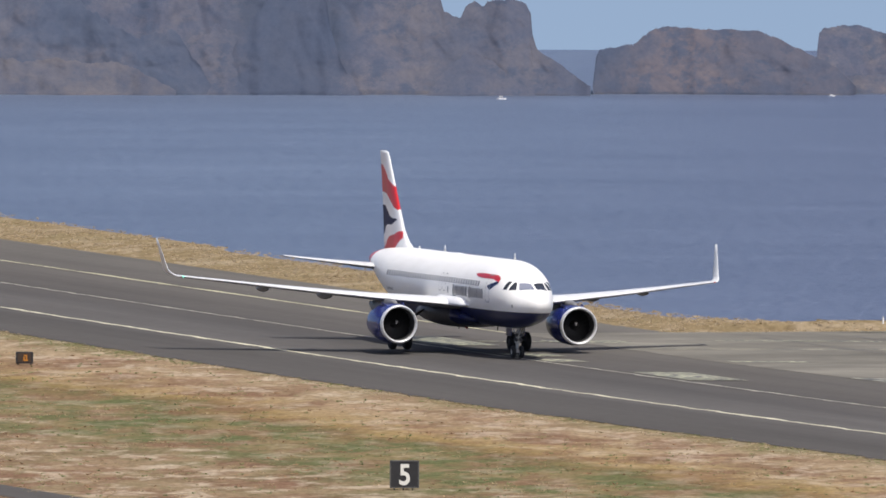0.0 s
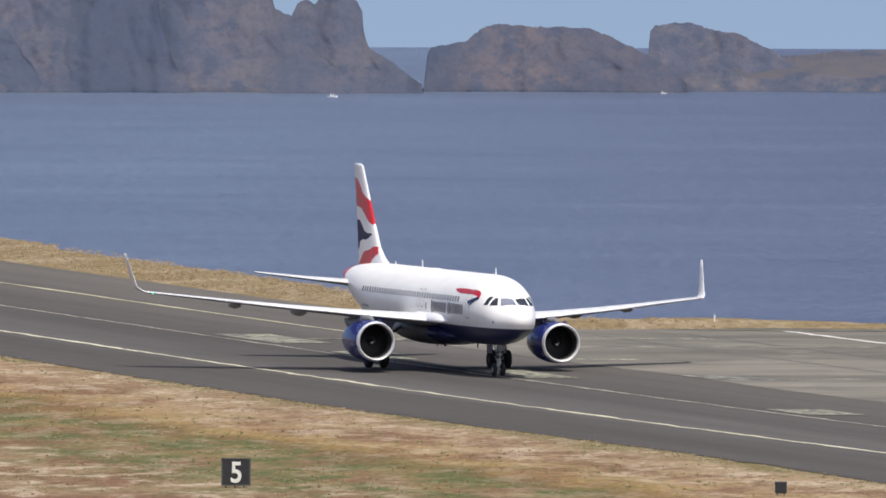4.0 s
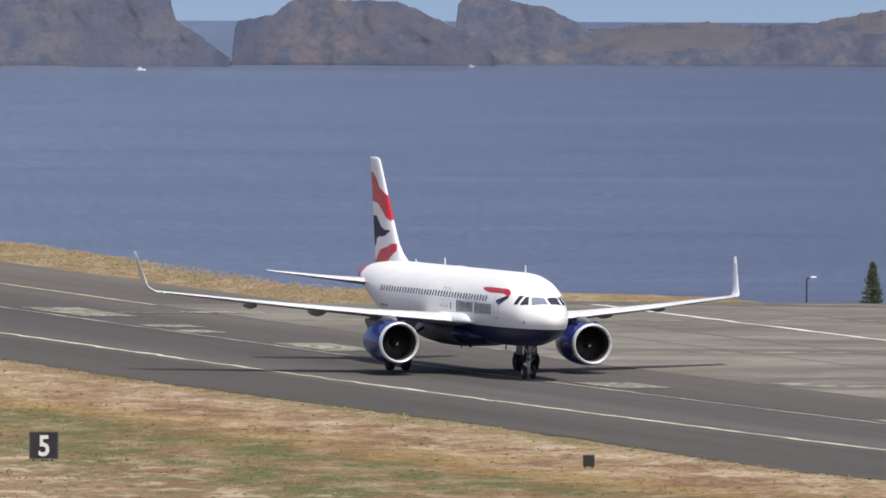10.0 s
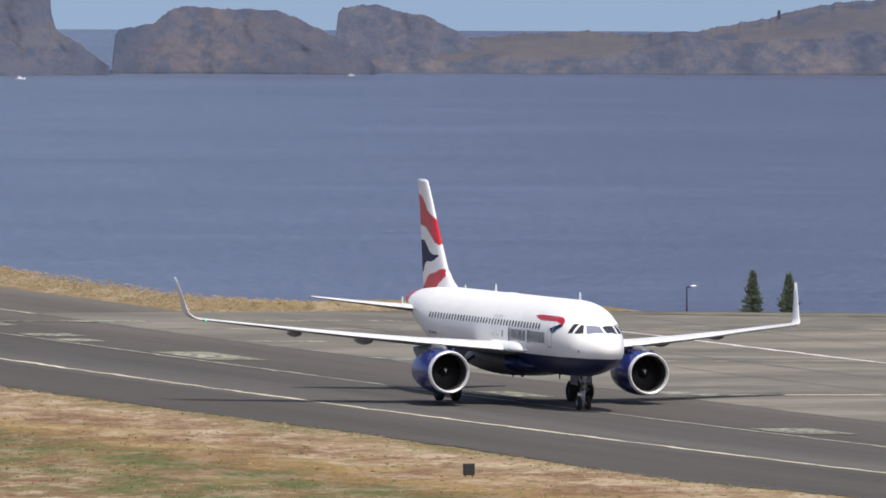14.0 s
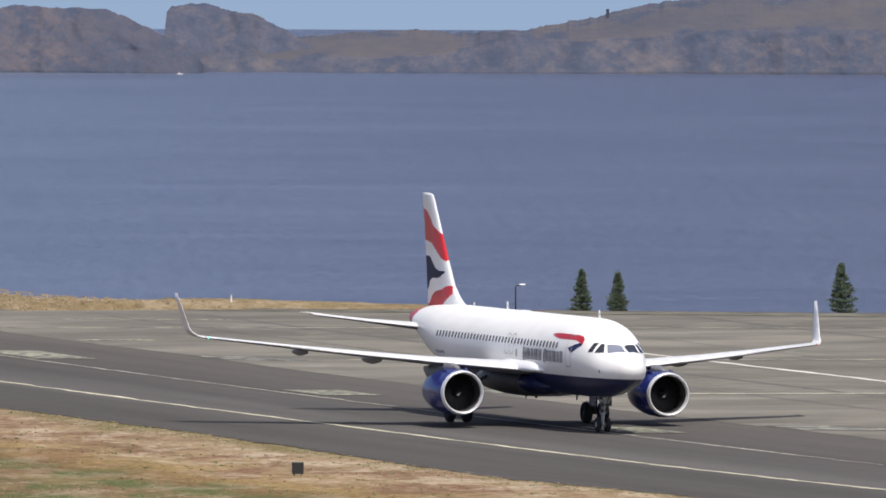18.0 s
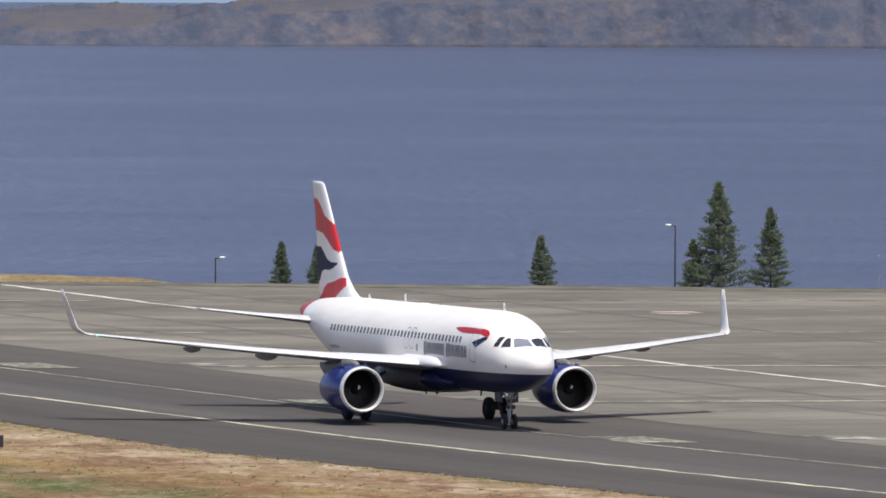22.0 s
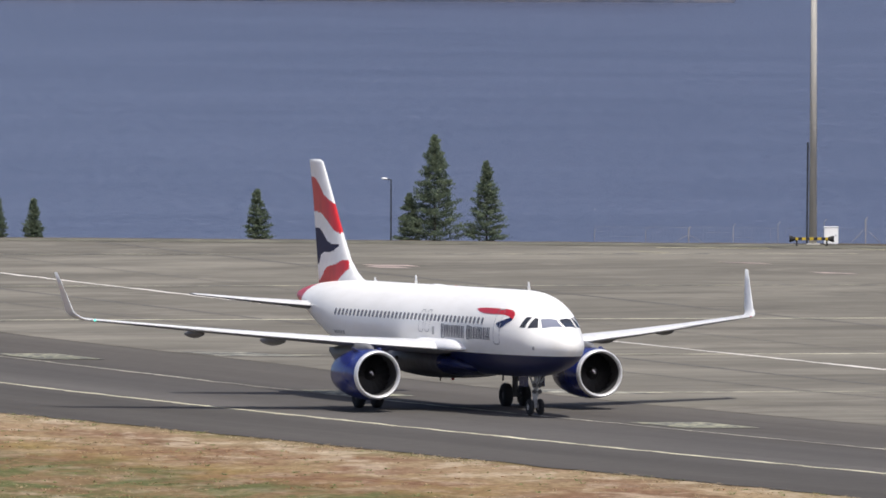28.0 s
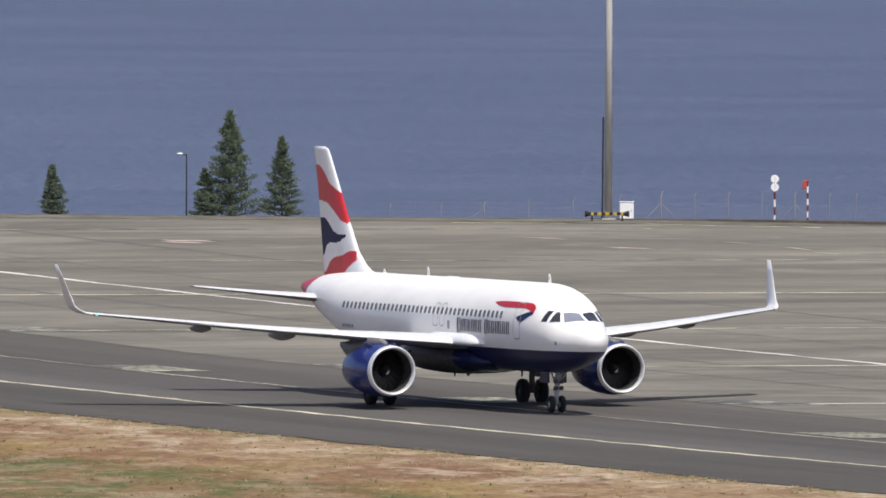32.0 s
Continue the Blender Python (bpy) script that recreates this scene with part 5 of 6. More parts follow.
# ---- grass tufts ----
def tufts(name, count, place, high, wide, label, mats, seed):
    rnd = random.Random(seed)
    vs, fs, mi = [], [], []
    while len(fs) < count * 8:
        s_, l_ = place(rnd)
        dens = noise.fractal((s_ * 0.11, l_ * 0.11, seed), 1.0, 2.0, 4)
        if rnd.random() > 0.55 + 0.9 * dens:
            continue
        base = Vector((s_, l_, land_z(s_, l_) - 0.02))
        tone = noise.noise((s_ * 0.16, l_ * 0.16, seed + 7)) + 0.35 * rnd.gauss(0, 1)
        m_ = 0 if tone > 0.12 else (1 if tone > -0.32 else 2)
        hh = high * rnd.uniform(0.45, 1.25)
        for b in range(8):
            a = rnd.uniform(0, 2 * math.pi)
            r_ = wide * rnd.uniform(0.5, 1.6)
            d = Vector((math.cos(a), math.sin(a), 0))
            w = Vector((-d.y, d.x, 0)) * wide * rnd.uniform(0.12, 0.28)
            k = len(vs)
            vs += [base - w + d * r_ * 0.3, base + w + d * r_ * 0.3, base + d * r_ + Vector((0, 0, hh * rnd.uniform(0.6, 1.1)))]
            fs.append((k, k + 1, k + 2))
            mi.append(m_)
    ob = mesh_ob(name, vs, fs, mats)
    ob.data.polygons.foreach_set("material_index", mi)
    ob.matrix_world = GROUND_POSE
    return tagged(ob, label, "grass", kind="stuff")


def near_place(rnd):
    s_ = rnd.uniform(-150, 262)
    return s_, -23.0 - 51 * rnd.random() ** 0.8


def verge_place(rnd):
    s_ = rnd.uniform(-150, 262)
    return s_, runway_edge(s_) + 0.25 - abs(rnd.gauss(0, 1.3))


def bank_place(rnd):
    s_ = -112 - 340 * rnd.random() ** 1.2
    return s_, rnd.uniform(21.3, shore(s_) + 0.6)


straw, olive, russet = [foliage(n_, c_) for n_, c_ in (("straw_blades", (0.46, 0.36, 0.22)), ("olive_blades", (0.26, 0.28, 0.13)), ("russet_blades", (0.38, 0.24, 0.14)))]
tufts("grass", 6500, near_place, 0.11, 0.22, "dry grass tufts beside the runway", [straw, olive, russet], 3)
tufts("grass", 2400, verge_place, 0.09, 0.20, "pale dry grass along the runway edge", [bank_straw, straw, olive], 5)
tufts("grass", 5200, bank_place, 0.13, 0.22, "tall dry grass on the seaward bank", [bank_straw, bank_straw, straw], 8)


# ---- trees ----
def pine(s_, lat, high, radius, seed, gap, label, group="pines by the apron edge"):
    """A conifer with whorls of branches that carry many small sprays."""
    rnd = random.Random(seed)
    g_z = land_z(s_, lat)
    foot = at(s_, lat)
    foot.z = g_z - 0.1
    tree = tagged(new("pine_tree"), label, "tree", group)
    tree.location = foot
    total = high + (rise(s_) - foot.z)
    bm = bmesh.new()
    for k in range(7):
        a, b = k / 7, (k + 1) / 7
        tube(bm, (0.03 * math.sin(5 * a), 0.03 * math.cos(4 * a), total * a), (0.03 * math.sin(5 * b), 0.03 * math.cos(4 * b), total * b), 0.035 * high ** 0.6 * (1.02 - a), 8, 0.035 * high ** 0.6 * (1.02 - b))
    part("trunk", bm, bark_mat, tree, "grey-brown trunk")
    lv, lf, li, bmb = [], [], [], bmesh.new()
    tiers = max(13, int(high * 3.8))
    z_low = max(0.15, total - high + 0.02)
    for t in range(tiers):
        k = 1 - (1 - t / tiers) ** 1.35
        z = z_low + (total - z_low) * k
        reach = max(radius * (1 - k) ** 0.86 * rnd.uniform(0.85, 1.1), min(0.2, 0.9 * (1 - k) * radius + 0.03))
        n_b = 7 if reach > 0.5 else 5
        for b in range(n_b):
            if rnd.random() < gap * (1.9 - 1.8 * k):
                continue
            a = 2 * math.pi * (b + 0.5 * (t % 2) + rnd.uniform(-0.28, 0.28)) / n_b
            ln = reach * rnd.uniform(0.72, 1.15)
            d = Vector((math.cos(a), math.sin(a), 0))
            up = rnd.uniform(0.06, 0.30)
            tip = Vector((0, 0, z)) + d * ln + Vector((0, 0, ln * up))
            if ln > 0.45:
                tube(bmb, (0, 0, z), tip * 0.92 + Vector((0, 0, z)) * 0.08, 0.022, 5, 0.008)
            sprays = int(36 + 86 * ln)
            for q in range(sprays):
                u = rnd.random() ** 0.5
                c = Vector((0, 0, z)).lerp(tip, u) + Vector((0, 0, 0.10 * ln * u * u))
                spread = 0.10 + 0.17 * ln * (0.35 + 0.65 * math.sin(math.pi * min(1, u * 0.9)))
                c += Vector((rnd.gauss(0, 1), rnd.gauss(0, 1), (0.40 + 0.5 * k) * rnd.gauss(0, 1))) * spread * 0.55
                out = (d * rnd.uniform(0.2, 1.0) + Vector((rnd.gauss(0, 0.6), rnd.gauss(0, 0.6), rnd.uniform(0.1, 0.9)))).normalized()
                sz = rnd.uniform(0.06, 0.14)
                w = out.cross(Vector((rnd.gauss(0, 1), rnd.gauss(0, 1), rnd.gauss(0, 1)))).normalized() * sz * 0.36
                i0 = len(lv)
                lv += [c - w, c + w, c + out * sz + w * 0.3, c + out * sz * 1.1 - w * 0.3]
                lf.append((i0, i0 + 1, i0 + 2, i0 + 3))
                li.append(1 if rnd.random() < 0.3 else 0)
    part("bough", bmb, bark_mat, tree, "thin branches")
    crown = mesh_ob("crown", lv, lf, [needle_mat, needle_dark], tree)
    crown.data.polygons.foreach_set("material_index", li)
    tagged(crown, "dark green needle sprays", kind="stuff")
    return tree


def edge_spot(x, back=1.4):
    """A spot just behind the apron's seaward edge, by its world x."""
    lo, hi = 900.0, 1100.0
    for _ in range(40):
        y = (lo + hi) / 2
        s_, lat = s_lat(x, y)
        if lat > shore(s_):
            hi = y
        else:
            lo = y
    return s_lat(x, lo + back)


def edge_pine(x, *rest):
    return pine(*edge_spot(x), *rest)


edge_pine(21.9, 2.6, 0.66, 11, 0.02, "small dense dark green pine by the apron edge")
edge_pine(24.2, 2.44, 0.66, 12, 0.02, "small dense dark green pine by the apron edge")
edge_pine(38.32, 3.16, 0.98, 13, 0.04, "middle-sized dark green pine by the apron edge")
edge_pine(49.5, 6.68, 1.98, 14, 0.14, "tall dark green pine with open tiers of branches")
edge_pine(47.9, 3.0, 0.95, 15, 0.12, "slim dark green pine beside a taller one")
edge_pine(52.75, 5.06, 1.5, 16, 0.14, "dark green pine with gaps between its branches")


# ---- lamps, mast and signs ----
def at_land(s_, lat):
    p = at(s_, lat)
    p.z = land_z(s_, lat)
    return p


def street_lamp(s_, lat, high, side_, label):
    foot = at_land(s_, lat)
    lamp = tagged(new("street_lamp"), label, "lamp", "lamps by the apron edge")
    lamp.location = foot
    bm = bmesh.new()
    tube(bm, (0, 0, -0.05), (0, 0, high), 0.055, 10, 0.04)
    tube(bm, (0, 0, -0.05), (0, 0, 0.18), 0.12, 10, 0.10)
    tube(bm, (0, 0, high - 0.03), (side_ * 0.30, 0, high + 0.03), 0.035, 8)
    part("pole", bm, lamp_dark, lamp, "dark metal pole")
    bm = bmesh.new()
    rows = []
    for x, w, h_ in ((0.22, 0.05, 0.03), (0.30, 0.11, 0.06), (0.50, 0.13, 0.07), (0.62, 0.06, 0.04)):
        rows.append([(side_ * x, w * math.cos(2 * math.pi * i / 12), high + 0.05 + h_ * math.sin(2 * math.pi * i / 12)) for i in range(12)])
    bm.free()
    part("lamp_head", loft(rows), white_mat, lamp, "white lamp head", True)


street_lamp(*edge_spot(17.7, 0.1), 1.9, 1, "short dark lamp post with a white head")
street_lamp(*edge_spot(46.7, 0.1), 4.12, -1, "dark lamp post with a white head by the pines")

mast = tagged(new("light_mast"), "tall tapered grey concrete mast at the apron edge", "mast")
mast.location = at(*s_lat(73.15, 999.6), 0.02)
bm = bmesh.new()
tube(bm, (0, 0, -0.1), (0, 0, 24), 0.255, 20, 0.16)
part("shaft", bm, mast_mat, mast, "weathered grey shaft", True)
bm = bmesh.new()
tube(bm, (-0.38, 0, 0), (-0.34, 0, 6.5), 0.055, 8)
for k in range(6):
    tube(bm, (-0.38, 0, 0.6 + k * 1.1), (-0.15, 0, 0.6 + k * 1.1), 0.02, 6)
part("cable_duct", bm, lamp_dark, mast, "dark cable pipe clamped to the shaft")
bm = bmesh.new()
box(bm, (-0.45, -0.45, -0.1), (0.45, 0.45, 0.12), 0.03)
part("base", bm, mast_mat, mast, "concrete base block")

barrier = tagged(new("barrier"), "low barrier with yellow and black bar", "barrier")
barrier.location = at(*s_lat(72.9, 997.2), 0.05)
for x in (-0.95, 0.95):
    bm = bmesh.new()
    box(bm, (x - 0.05, -0.05, 0), (x + 0.05, 0.05, 0.40), 0.01)
    box(bm, (x - 0.09, -0.22, 0), (x + 0.09, 0.22, 0.06), 0.01)
    part("leg", bm, tyre_mat, barrier, "black leg on a flat foot")
for x in (-1.28, 1.28):
    bm = bmesh.new()
    sgn = 1 if x > 0 else -1
    rows = [[(x + dx * sgn, 0.17 * q * math.cos(2 * math.pi * i / 14), 0.46 + 0.2 * q * math.sin(2 * math.pi * i / 14)) for i in range(14)] for dx, q in ((-0.26, 0.6), (-0.1, 0.7), (0.0, 1.0), (0.12, 1.0))]
    bm.free()
    part("end_cap", loft(rows), tyre_mat, barrier, "black flared end")
for k in range(9):
    bm = bmesh.new()
    x = -1.1 + 2.2 * k / 9
    box(bm, (x, -0.07, 0.37), (x + 2.2 / 9, 0.07, 0.55), 0.01)
    part("bar", bm, yellow_paint if k % 2 == 0 else tyre_mat, barrier, "yellow stripe" if k % 2 == 0 else "black stripe")

cabinet = tagged(new("cabinet"), "white metal cabinet beside the mast", "cabinet")
cabinet.location = at(*s_lat(74.27, 999.2), 0.04)
bm = bmesh.new()
box(bm, (-0.44, -0.25, 0.08), (0.44, 0.25, 1.14), 0.02)
part("body", bm, white_mat, cabinet)
bm = bmesh.new()
box(bm, (-0.48, -0.29, 1.13), (0.48, 0.29, 1.18), 0.01)
part("roof", bm, white_mat, cabinet)
bm = bmesh.new()
box(bm, (-0.40, -0.22, -0.1), (0.40, 0.22, 0.10), 0.01)
part("plinth", bm, kerb_mat, cabinet, "grey plinth")
bm = bmesh.new()
box(bm, (-0.40, -0.262, 0.14), (0.40, -0.248, 1.08), 0.004)
door_ = part("door", bm, white_mat, cabinet)
bm = bmesh.new()
box(bm, (0.26, -0.275, 0.58), (0.29, -0.26, 0.70), 0.004)
part("handle", bm, lamp_dark, door_, "dark handle")


def striped_pole(thing, high, first_red):
    n_ = 6
    for k in range(n_):
        bm = bmesh.new()
        tube(bm, (0, 0, high * k / n_), (0, 0, high * (k + 1) / n_), 0.065, 10)
        red_ = (k % 2 == 0) == first_red
        part("pole_band", bm, pole_red if red_ else white_mat, thing, "dark red band" if red_ else "white band")


disc_sign = tagged(new("disc_sign"), "two white discs on a red and white pole", "sign")
disc_sign.location = at(-77.8, 111.7, 0.0)
striped_pole(disc_sign, 2.95, False)
for z in (2.78, 2.26):
    bm = bmesh.new()
    bmesh.ops.create_cone(bm, cap_ends=True, segments=28, radius1=0.255, radius2=0.255, depth=0.04, matrix=Matrix.Translation((0, -0.085, z)) @ Matrix.Rotation(math.pi / 2, 4, "X"))
    part("disc", bm, white_mat, disc_sign, "round white plate")
    bm = bmesh.new()
    box(bm, (-0.012, -0.112, z - 0.17), (0.012, -0.104, z + 0.17))
    part("disc_bar", bm, line_mat, disc_sign, "thin grey bar")

windsock = tagged(new("windsock"), "small orange-red windsock on a striped pole", "windsock")
windsock.location = at(-76.0, 113.2, 0.0)
striped_pole(windsock, 2.35, True)
rows = []
for k in range(9):
    u = k / 8
    r_ = 0.30 * (1 - 0.5 * u)
    c = Vector((-0.06 - 0.16 * u, 0, 2.74 - 0.46 * u * u - 0.1 * u))
    rows.append([tuple(c + Vector((r_ * 0.8 * math.cos(2 * math.pi * i / 14), r_ * math.sin(2 * math.pi * i / 14) * 0.9, 0.22 * r_ * math.cos(2 * math.pi * i / 14)))) for i in range(14)])
part("sock", loft(rows), sock_mat, windsock, "orange-red cloth sock", True)
bm = bmesh.new()
tube(bm, (0, 0, 2.3), (0, 0, 2.80), 0.03, 8)
part("spindle", bm, lamp_dark, windsock, "dark spindle")
bm = bmesh.new()
box(bm, (-0.2, -0.2, -0.02), (0.2, 0.2, 0.16), 0.03)
part("footing", bm, mast_mat, windsock, "pale concrete footing")


# ---- wire fence along the edge ----
def fence_pole(s_, lat, brace, high):
    p = at(s_, lat)
    p.z = rise(s_) - 0.15
    post = tagged(new("fence_post"), "braced dark wooden fence post" if brace else "thin grey fence post with a bent top", "fence post", "fence posts")
    post.location = p
    bm = bmesh.new()
    r_ = 0.042 if brace else 0.022
    tube(bm, (0, 0, 0), (0, 0, high), r_, 8)
    tube(bm, (0, 0, high), (0.14, 0.05, high + 0.22), r_ * 0.7, 8)
    part("upright", bm, fence_mat, post)
    if brace:
        for sg in (-1, 1):
            bm = bmesh.new()
            tube(bm, (0, 0, high * 0.72), (sg * 1.15, 0, 0.1), 0.017, 8)
            part("brace", bm, fence_mat, post, "slanting brace")
    return p


FENCE = []
for x, high, brace in ((59.5, 0.9, 0), (62.7, 0.95, 0), (65.4, 1.05, 1), (68.2, 1.25, 0), (71.0, 1.4, 0), (73.9, 1.6, 0), (76.45, 1.78, 1), (78.5, 1.8, 0), (80.55, 1.85, 0), (82.6, 1.9, 0),
                       (84.6, 1.95, 1), (86.7, 1.95, 0), (88.3, 1.95, 0), (90.2, 1.95, 0), (92.3, 1.95, 1), (94.4, 1.95, 0), (96.5, 1.95, 0), (98.6, 1.95, 1)):
    FENCE.append(fence_pole(*edge_spot(x, 0.35), brace, high))
bm = bmesh.new()
for p, q in zip(FENCE, FENCE[1:]):
    for h_ in (0.3, 0.6, 0.9, 1.2):
        tube(bm, (p.x, p.y, p.z + h_), (q.x, q.y, q.z + h_), 0.005, 4)
    for m_ in range(12):
        c = p.lerp(q, m_ / 12)
        tube(bm, (c.x, c.y, c.z + 0.25), (c.x, c.y, c.z + 1.3), 0.004, 4)
wires = part("fence_wire", bm, fence_mat, None, "thin grey wire mesh between the posts")
tagged(wires, category="fence", kind="stuff")

# ---- boards in the grass ----
sign = tagged(new("distance_sign"), "square black runway board with a white 5", "sign")
sign.matrix_world = Matrix.Translation(at(97.56, -55.31, 0.0)) @ Matrix.Rotation(radians(-1), 4, "Z")
bm = bmesh.new()
box(bm, (-0.69, -0.11, 0.13), (0.69, 0.11, 1.44), 0.03)
part("board", bm, board_black, sign, "black sign panel")
bm = bmesh.new()
for x0, x1, z0, z1 in ((-0.72, 0.72, 1.40, 1.46), (-0.72, 0.72, 0.11, 0.16), (-0.72, -0.66, 0.11, 1.46), (0.66, 0.72, 0.11, 1.46)):
    box(bm, (x0, -0.13, z0), (x1, 0.12, z1), 0.012)
part("frame", bm, board_edge, sign, "dark grey metal frame")
for x in (-0.5, -0.05, 0.4):
    bm = bmesh.new()
    tube(bm, (x, 0, -0.03), (x, 0, 0.15), 0.035, 8)
    part("leg", bm, board_edge, sign, "short grey leg")
curve = bpy.data.curves.new("digit", "FONT")
curve.body, curve.size, curve.extrude, curve.offset = "5", 1.42, 0.006, 0.03
curve.align_x = "CENTER"
tmp = new("digit", curve)
bpy.context.view_layer.update()
digit_me = bpy.data.meshes.new_from_object(tmp.evaluated_get(bpy.context.evaluated_depsgraph_get()))
bpy.data.objects.remove(tmp)
digit = new("digit", digit_me)
digit_me.materials.clear()
digit_me.materials.append(digit_white)
digit.parent = sign
digit.matrix_basis = Matrix.Translation((0.02, -0.135, 0.29)) @ Matrix.Rotation(math.pi / 2, 4, "X") @ Matrix.Diagonal((0.86, 1, 1, 1))
tagged(digit, "white number on the board")

marker = tagged(new("marker_board"), "small plain dark board seen from behind", "sign")
marker.matrix_world = Matrix.Translation(at(112.5, -32.0, 0.0)) @ Matrix.Rotation(radians(14), 4, "Z")
bm = bmesh.new()
box(bm, (-0.27, -0.12, 0.10), (0.27, 0.12, 0.66), 0.025)
part("board", bm, board_black, marker)
bm = bmesh.new()
box(bm, (-0.28, -0.13, 0.63), (0.28, 0.13, 0.68), 0.012)
part("cap", bm, board_edge, marker, "grey top edge")
for x in (-0.18, 0.18):
    bm = bmesh.new()
    tube(bm, (x, 0, -0.03), (x, 0, 0.12), 0.03, 8)
    part("leg", bm, board_edge, marker, "short grey leg")

orange = tagged(new("taxiway_sign"), "low black lighted sign with a small orange panel", "sign")
orange.matrix_world = Matrix.Translation(at(-70.5, -31.9, 0.0)) @ Matrix.Rotation(radians(4), 4, "Z")
bm = bmesh.new()
box(bm, (-0.52, -0.15, 0.08), (0.52, 0.15, 0.78), 0.03)
part("case", bm, board_black, orange, "black case")
bm = bmesh.new()
box(bm, (-0.40, -0.165, 0.16), (0.40, -0.15, 0.70), 0.006)
part("face", bm, board_brown, orange, "dark brown face")
for x0, x1, z0, z1 in ((-0.06, 0.20, 0.24, 0.32), (0.08, 0.16, 0.24, 0.60), (-0.06, 0.02, 0.32, 0.50), (-0.02, 0.14, 0.54, 0.60)):
    bm = bmesh.new()
    box(bm, (x0, -0.175, z0), (x1, -0.166, z1), 0.003)
    part("symbol_bar", bm, orange_paint, orange, "orange bar")
for x in (-0.38, 0.38):
    bm = bmesh.new()
    tube(bm, (x, 0, -0.03), (x, 0, 0.1), 0.04, 8)
    part("leg", bm, board_edge, orange, "short grey leg")

for s_, lat in ((-117.2, 36.3),):
    stake = tagged(new("marker_post"), "small white marker post in dry grass", "post", "marker posts")
    p = at(s_, lat)
    p.z = land_z(s_, lat)
    stake.location = p
    bm = bmesh.new()
    tube(bm, (0, 0, -0.05), (0, 0, 0.40), 0.05, 8, 0.045)
    part("post", bm, white_mat, stake)
    bm = bmesh.new()
    tube(bm, (0, 0, 0.395), (0, 0, 0.44), 0.055, 8, 0.03)
    part("cap", bm, mast_mat, stake, "grey cap")


# ---- boats by the islands ----
def boat(x, y, long_, label):
    k = (EYE_Z - SEA_Z) / 77.91
    b = tagged(new("motorboat"), label, "boat", "boats by the islands")
    b.location = (x * k, y * k, SEA_Z)
    rows = []
    for u, w, d in ((-0.5, 0.14, 0.1), (-0.3, 0.19, 0.13), (0.1, 0.19, 0.14), (0.35, 0.11, 0.17), (0.5, 0.01, 0.21)):
        rows.append([(u * long_, -w * long_, d * long_), (u * long_, -w * 0.7 * long_, -0.03), (u * long_, w * 0.7 * long_, -0.03), (u * long_, w * long_, d * long_)])
    part("hull", loft(rows), white_mat, b, "white hull")
    bm = bmesh.new()
    box(bm, (-0.25 * long_, -0.11 * long_, 0.12 * long_), (0.12 * long_, 0.11 * long_, 0.34 * long_), 0.05)
    part("cabin", bm, white_mat, b, "white cabin")
    bm = bmesh.new()
    box(bm, (-0.2 * long_, -0.115 * long_, 0.22 * long_), (0.08 * long_, -0.108 * long_, 0.30 * long_))
    part("cabin_window", bm, glass_mat, b, "dark window strip")


boat(-100.5, 4120.0, 2.6, "small white motorboat off the headland")
boat(-15.05, 4185.0, 1.7, "small white motorboat close under the rocks")


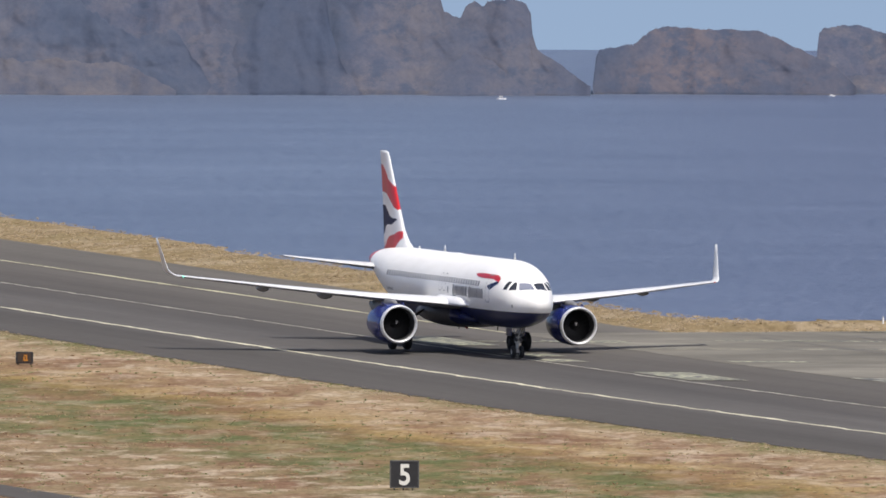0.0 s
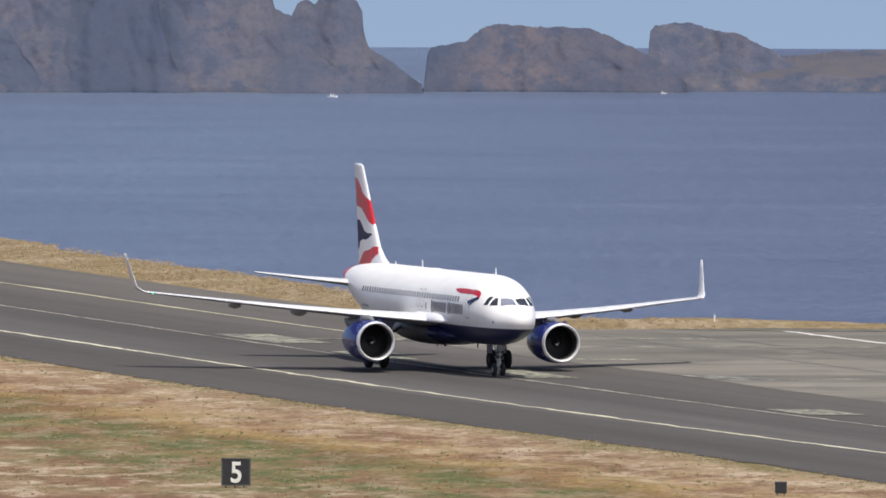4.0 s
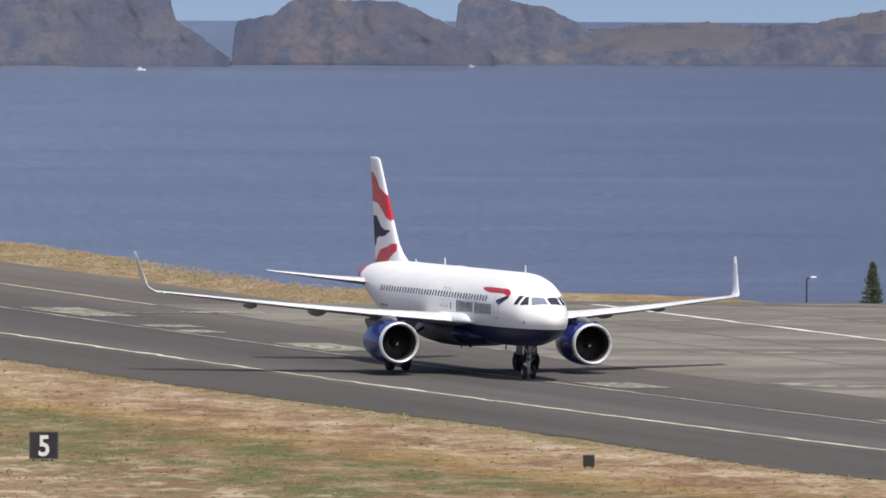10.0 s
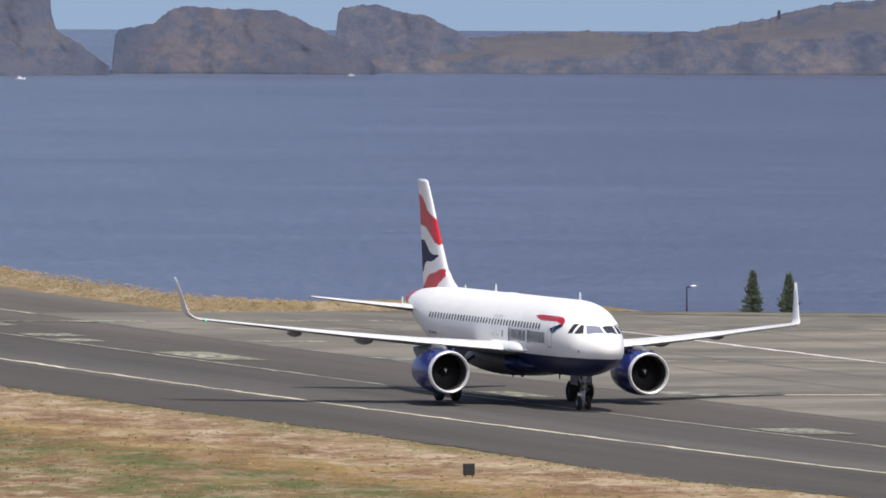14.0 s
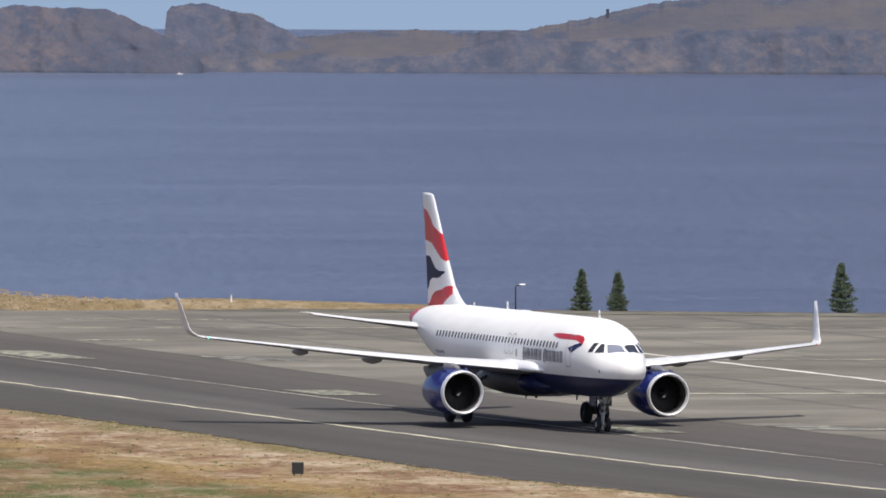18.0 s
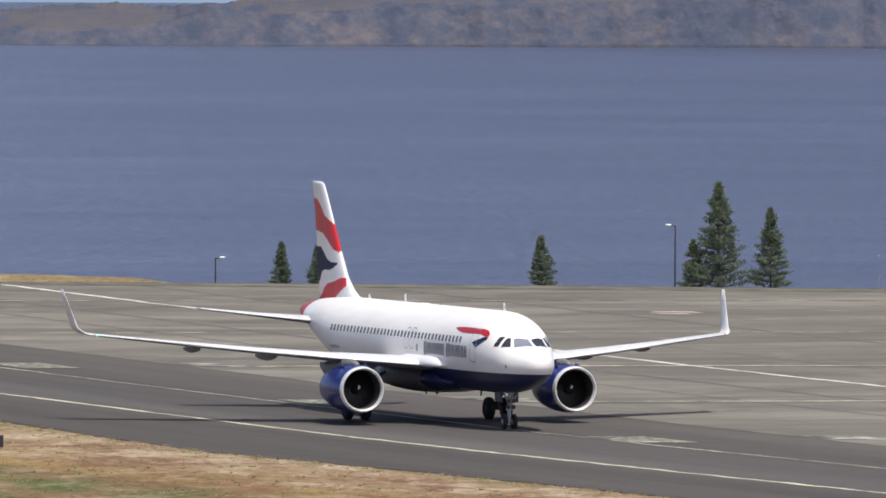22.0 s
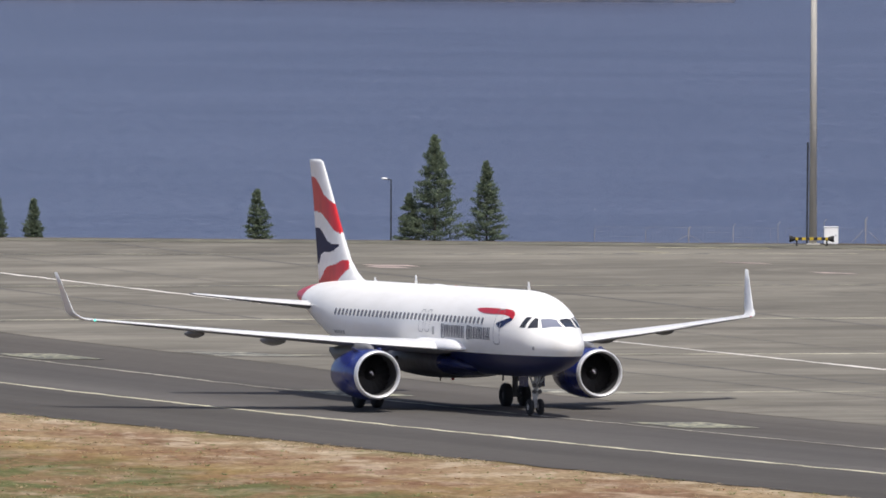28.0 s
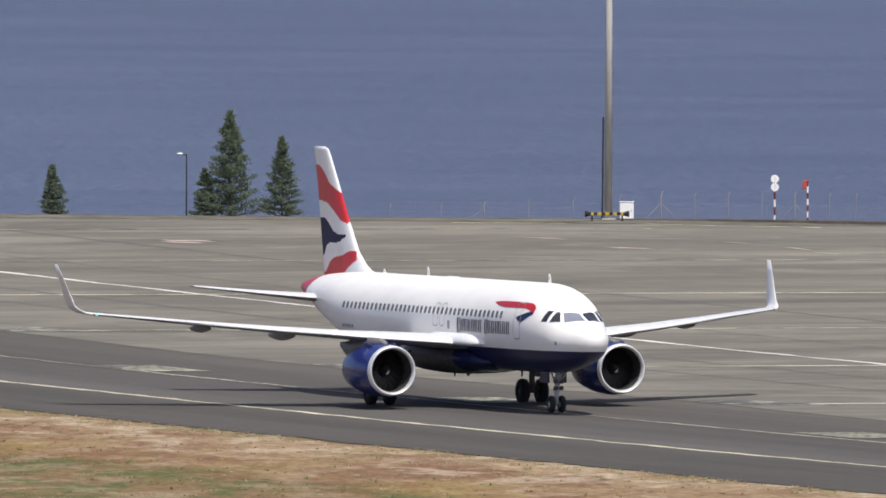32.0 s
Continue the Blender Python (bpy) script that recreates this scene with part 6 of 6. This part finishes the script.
# ---- what moves ----
# seconds, way of the nose along the runway, and the small turns of yaw, pitch and roll in degrees
TAXI = [(0, -70.11, 0.06, -0.04, -0.30), (1, -61.98, 0.07, 0.01, -0.29), (2, -53.88, 0.06, 0.06, -0.25), (3, -46.15, 0.02, 0.11, -0.28),
        (4, -38.42, 0.01, 0.15, -0.36), (4.5, -34.89, 0.02, 0.18, -0.40), (5.5, -27.47, 0.05, 0.20, -0.38), (6.5, -20.23, 0.10, 0.18, -0.36),
        (7, -16.78, 0.12, 0.17, -0.39), (8, -9.72, 0.19, 0.17, -0.43), (9, -2.38, 0.22, 0.19, -0.40), (10, 5.23, 0.20, 0.17, -0.42),
        (11, 12.89, 0.13, 0.12, -0.49), (12, 20.76, 0.04, 0.10, -0.50), (13, 28.69, -0.07, 0.07, -0.47), (14, 36.72, -0.23, 0.02, -0.50),
        (15, 44.78, -0.35, -0.04, -0.50), (15.5, 48.78, -0.38, -0.04, -0.48), (16.5, 56.85, -0.20, 0.01, -0.61), (17.5, 64.97, 0.03, 0.02, -0.78),
        (18, 69.01, 0.02, -0.01, -0.78), (19, 77.16, -0.09, -0.06, -0.68), (20, 85.46, -0.19, -0.09, -0.50), (21, 93.60, -0.24, -0.08, -0.32),
        (22, 101.48, -0.12, -0.03, -0.25), (23, 109.44, 0.09, -0.01, -0.29), (24, 117.07, 0.15, 0.06, -0.30), (25, 124.27, 0.06, 0.11, -0.28),
        (25.5, 127.77, 0.02, 0.12, -0.28), (26.5, 135.03, -0.01, 0.25, -0.22), (27.5, 142.36, 0.01, 0.40, -0.22), (28, 146.06, 0.03, 0.40, -0.22),
        (29, 153.80, 0.02, 0.40, -0.25), (30, 160.85, -0.15, 0.34, -0.29), (31, 168.32, -0.26, 0.30, -0.22), (32, 175.63, -0.34, 0.27, -0.22)]


def travel(t):
    for a, b in zip(TAXI, TAXI[1:]):
        if t <= b[0]:
            return a[1] + (b[1] - a[1]) * (t - a[0]) / (b[0] - a[0])
    return TAXI[-1][1]


def airliner_pose(t, s, yaw_, pitch_, roll_):
    tau = (t - 16) / 16
    yaw = PHI + radians(0.25 * tau + 0.62 * (tau * tau - 0.33) + yaw_)
    nose = at(s, -0.12 * max(0.0, tau) - 0.02)
    slope = -0.001008 + 2 * 0.22656 * s / 1e4 + 3 * 0.027057 * s * s / 1e6 + radians(pitch_)
    x, y = nose.x - SHIFT * math.cos(yaw), nose.y - SHIFT * math.sin(yaw)
    return Matrix.Translation((x, y, rise(s - SHIFT) + 0.032)) @ Matrix.Rotation(yaw, 4, "Z") @ Matrix.Rotation(-slope, 4, "Y") @ Matrix.Rotation(-0.0048 + 0.005 * tau + radians(roll_), 4, "X")


def motions():
    walk(airliner, [(row[0], airliner_pose(*row)) for row in TAXI])
    for w_, place, r in WHEELS:
        rows = []
        for k in range(214):
            t = min(32.0, 0.15 * k + (0.05 if k == 213 else 0))
            rows.append((t, pose(*place, 0, math.degrees((travel(t) - TAXI[0][1]) / r), 0)))
        walk(w_, rows)
    for fan, place in FANS:
        walk(fan, [(0.1 * k, pose(*place, 67.0 * k, 0, 0)) for k in range(321)])


motions()
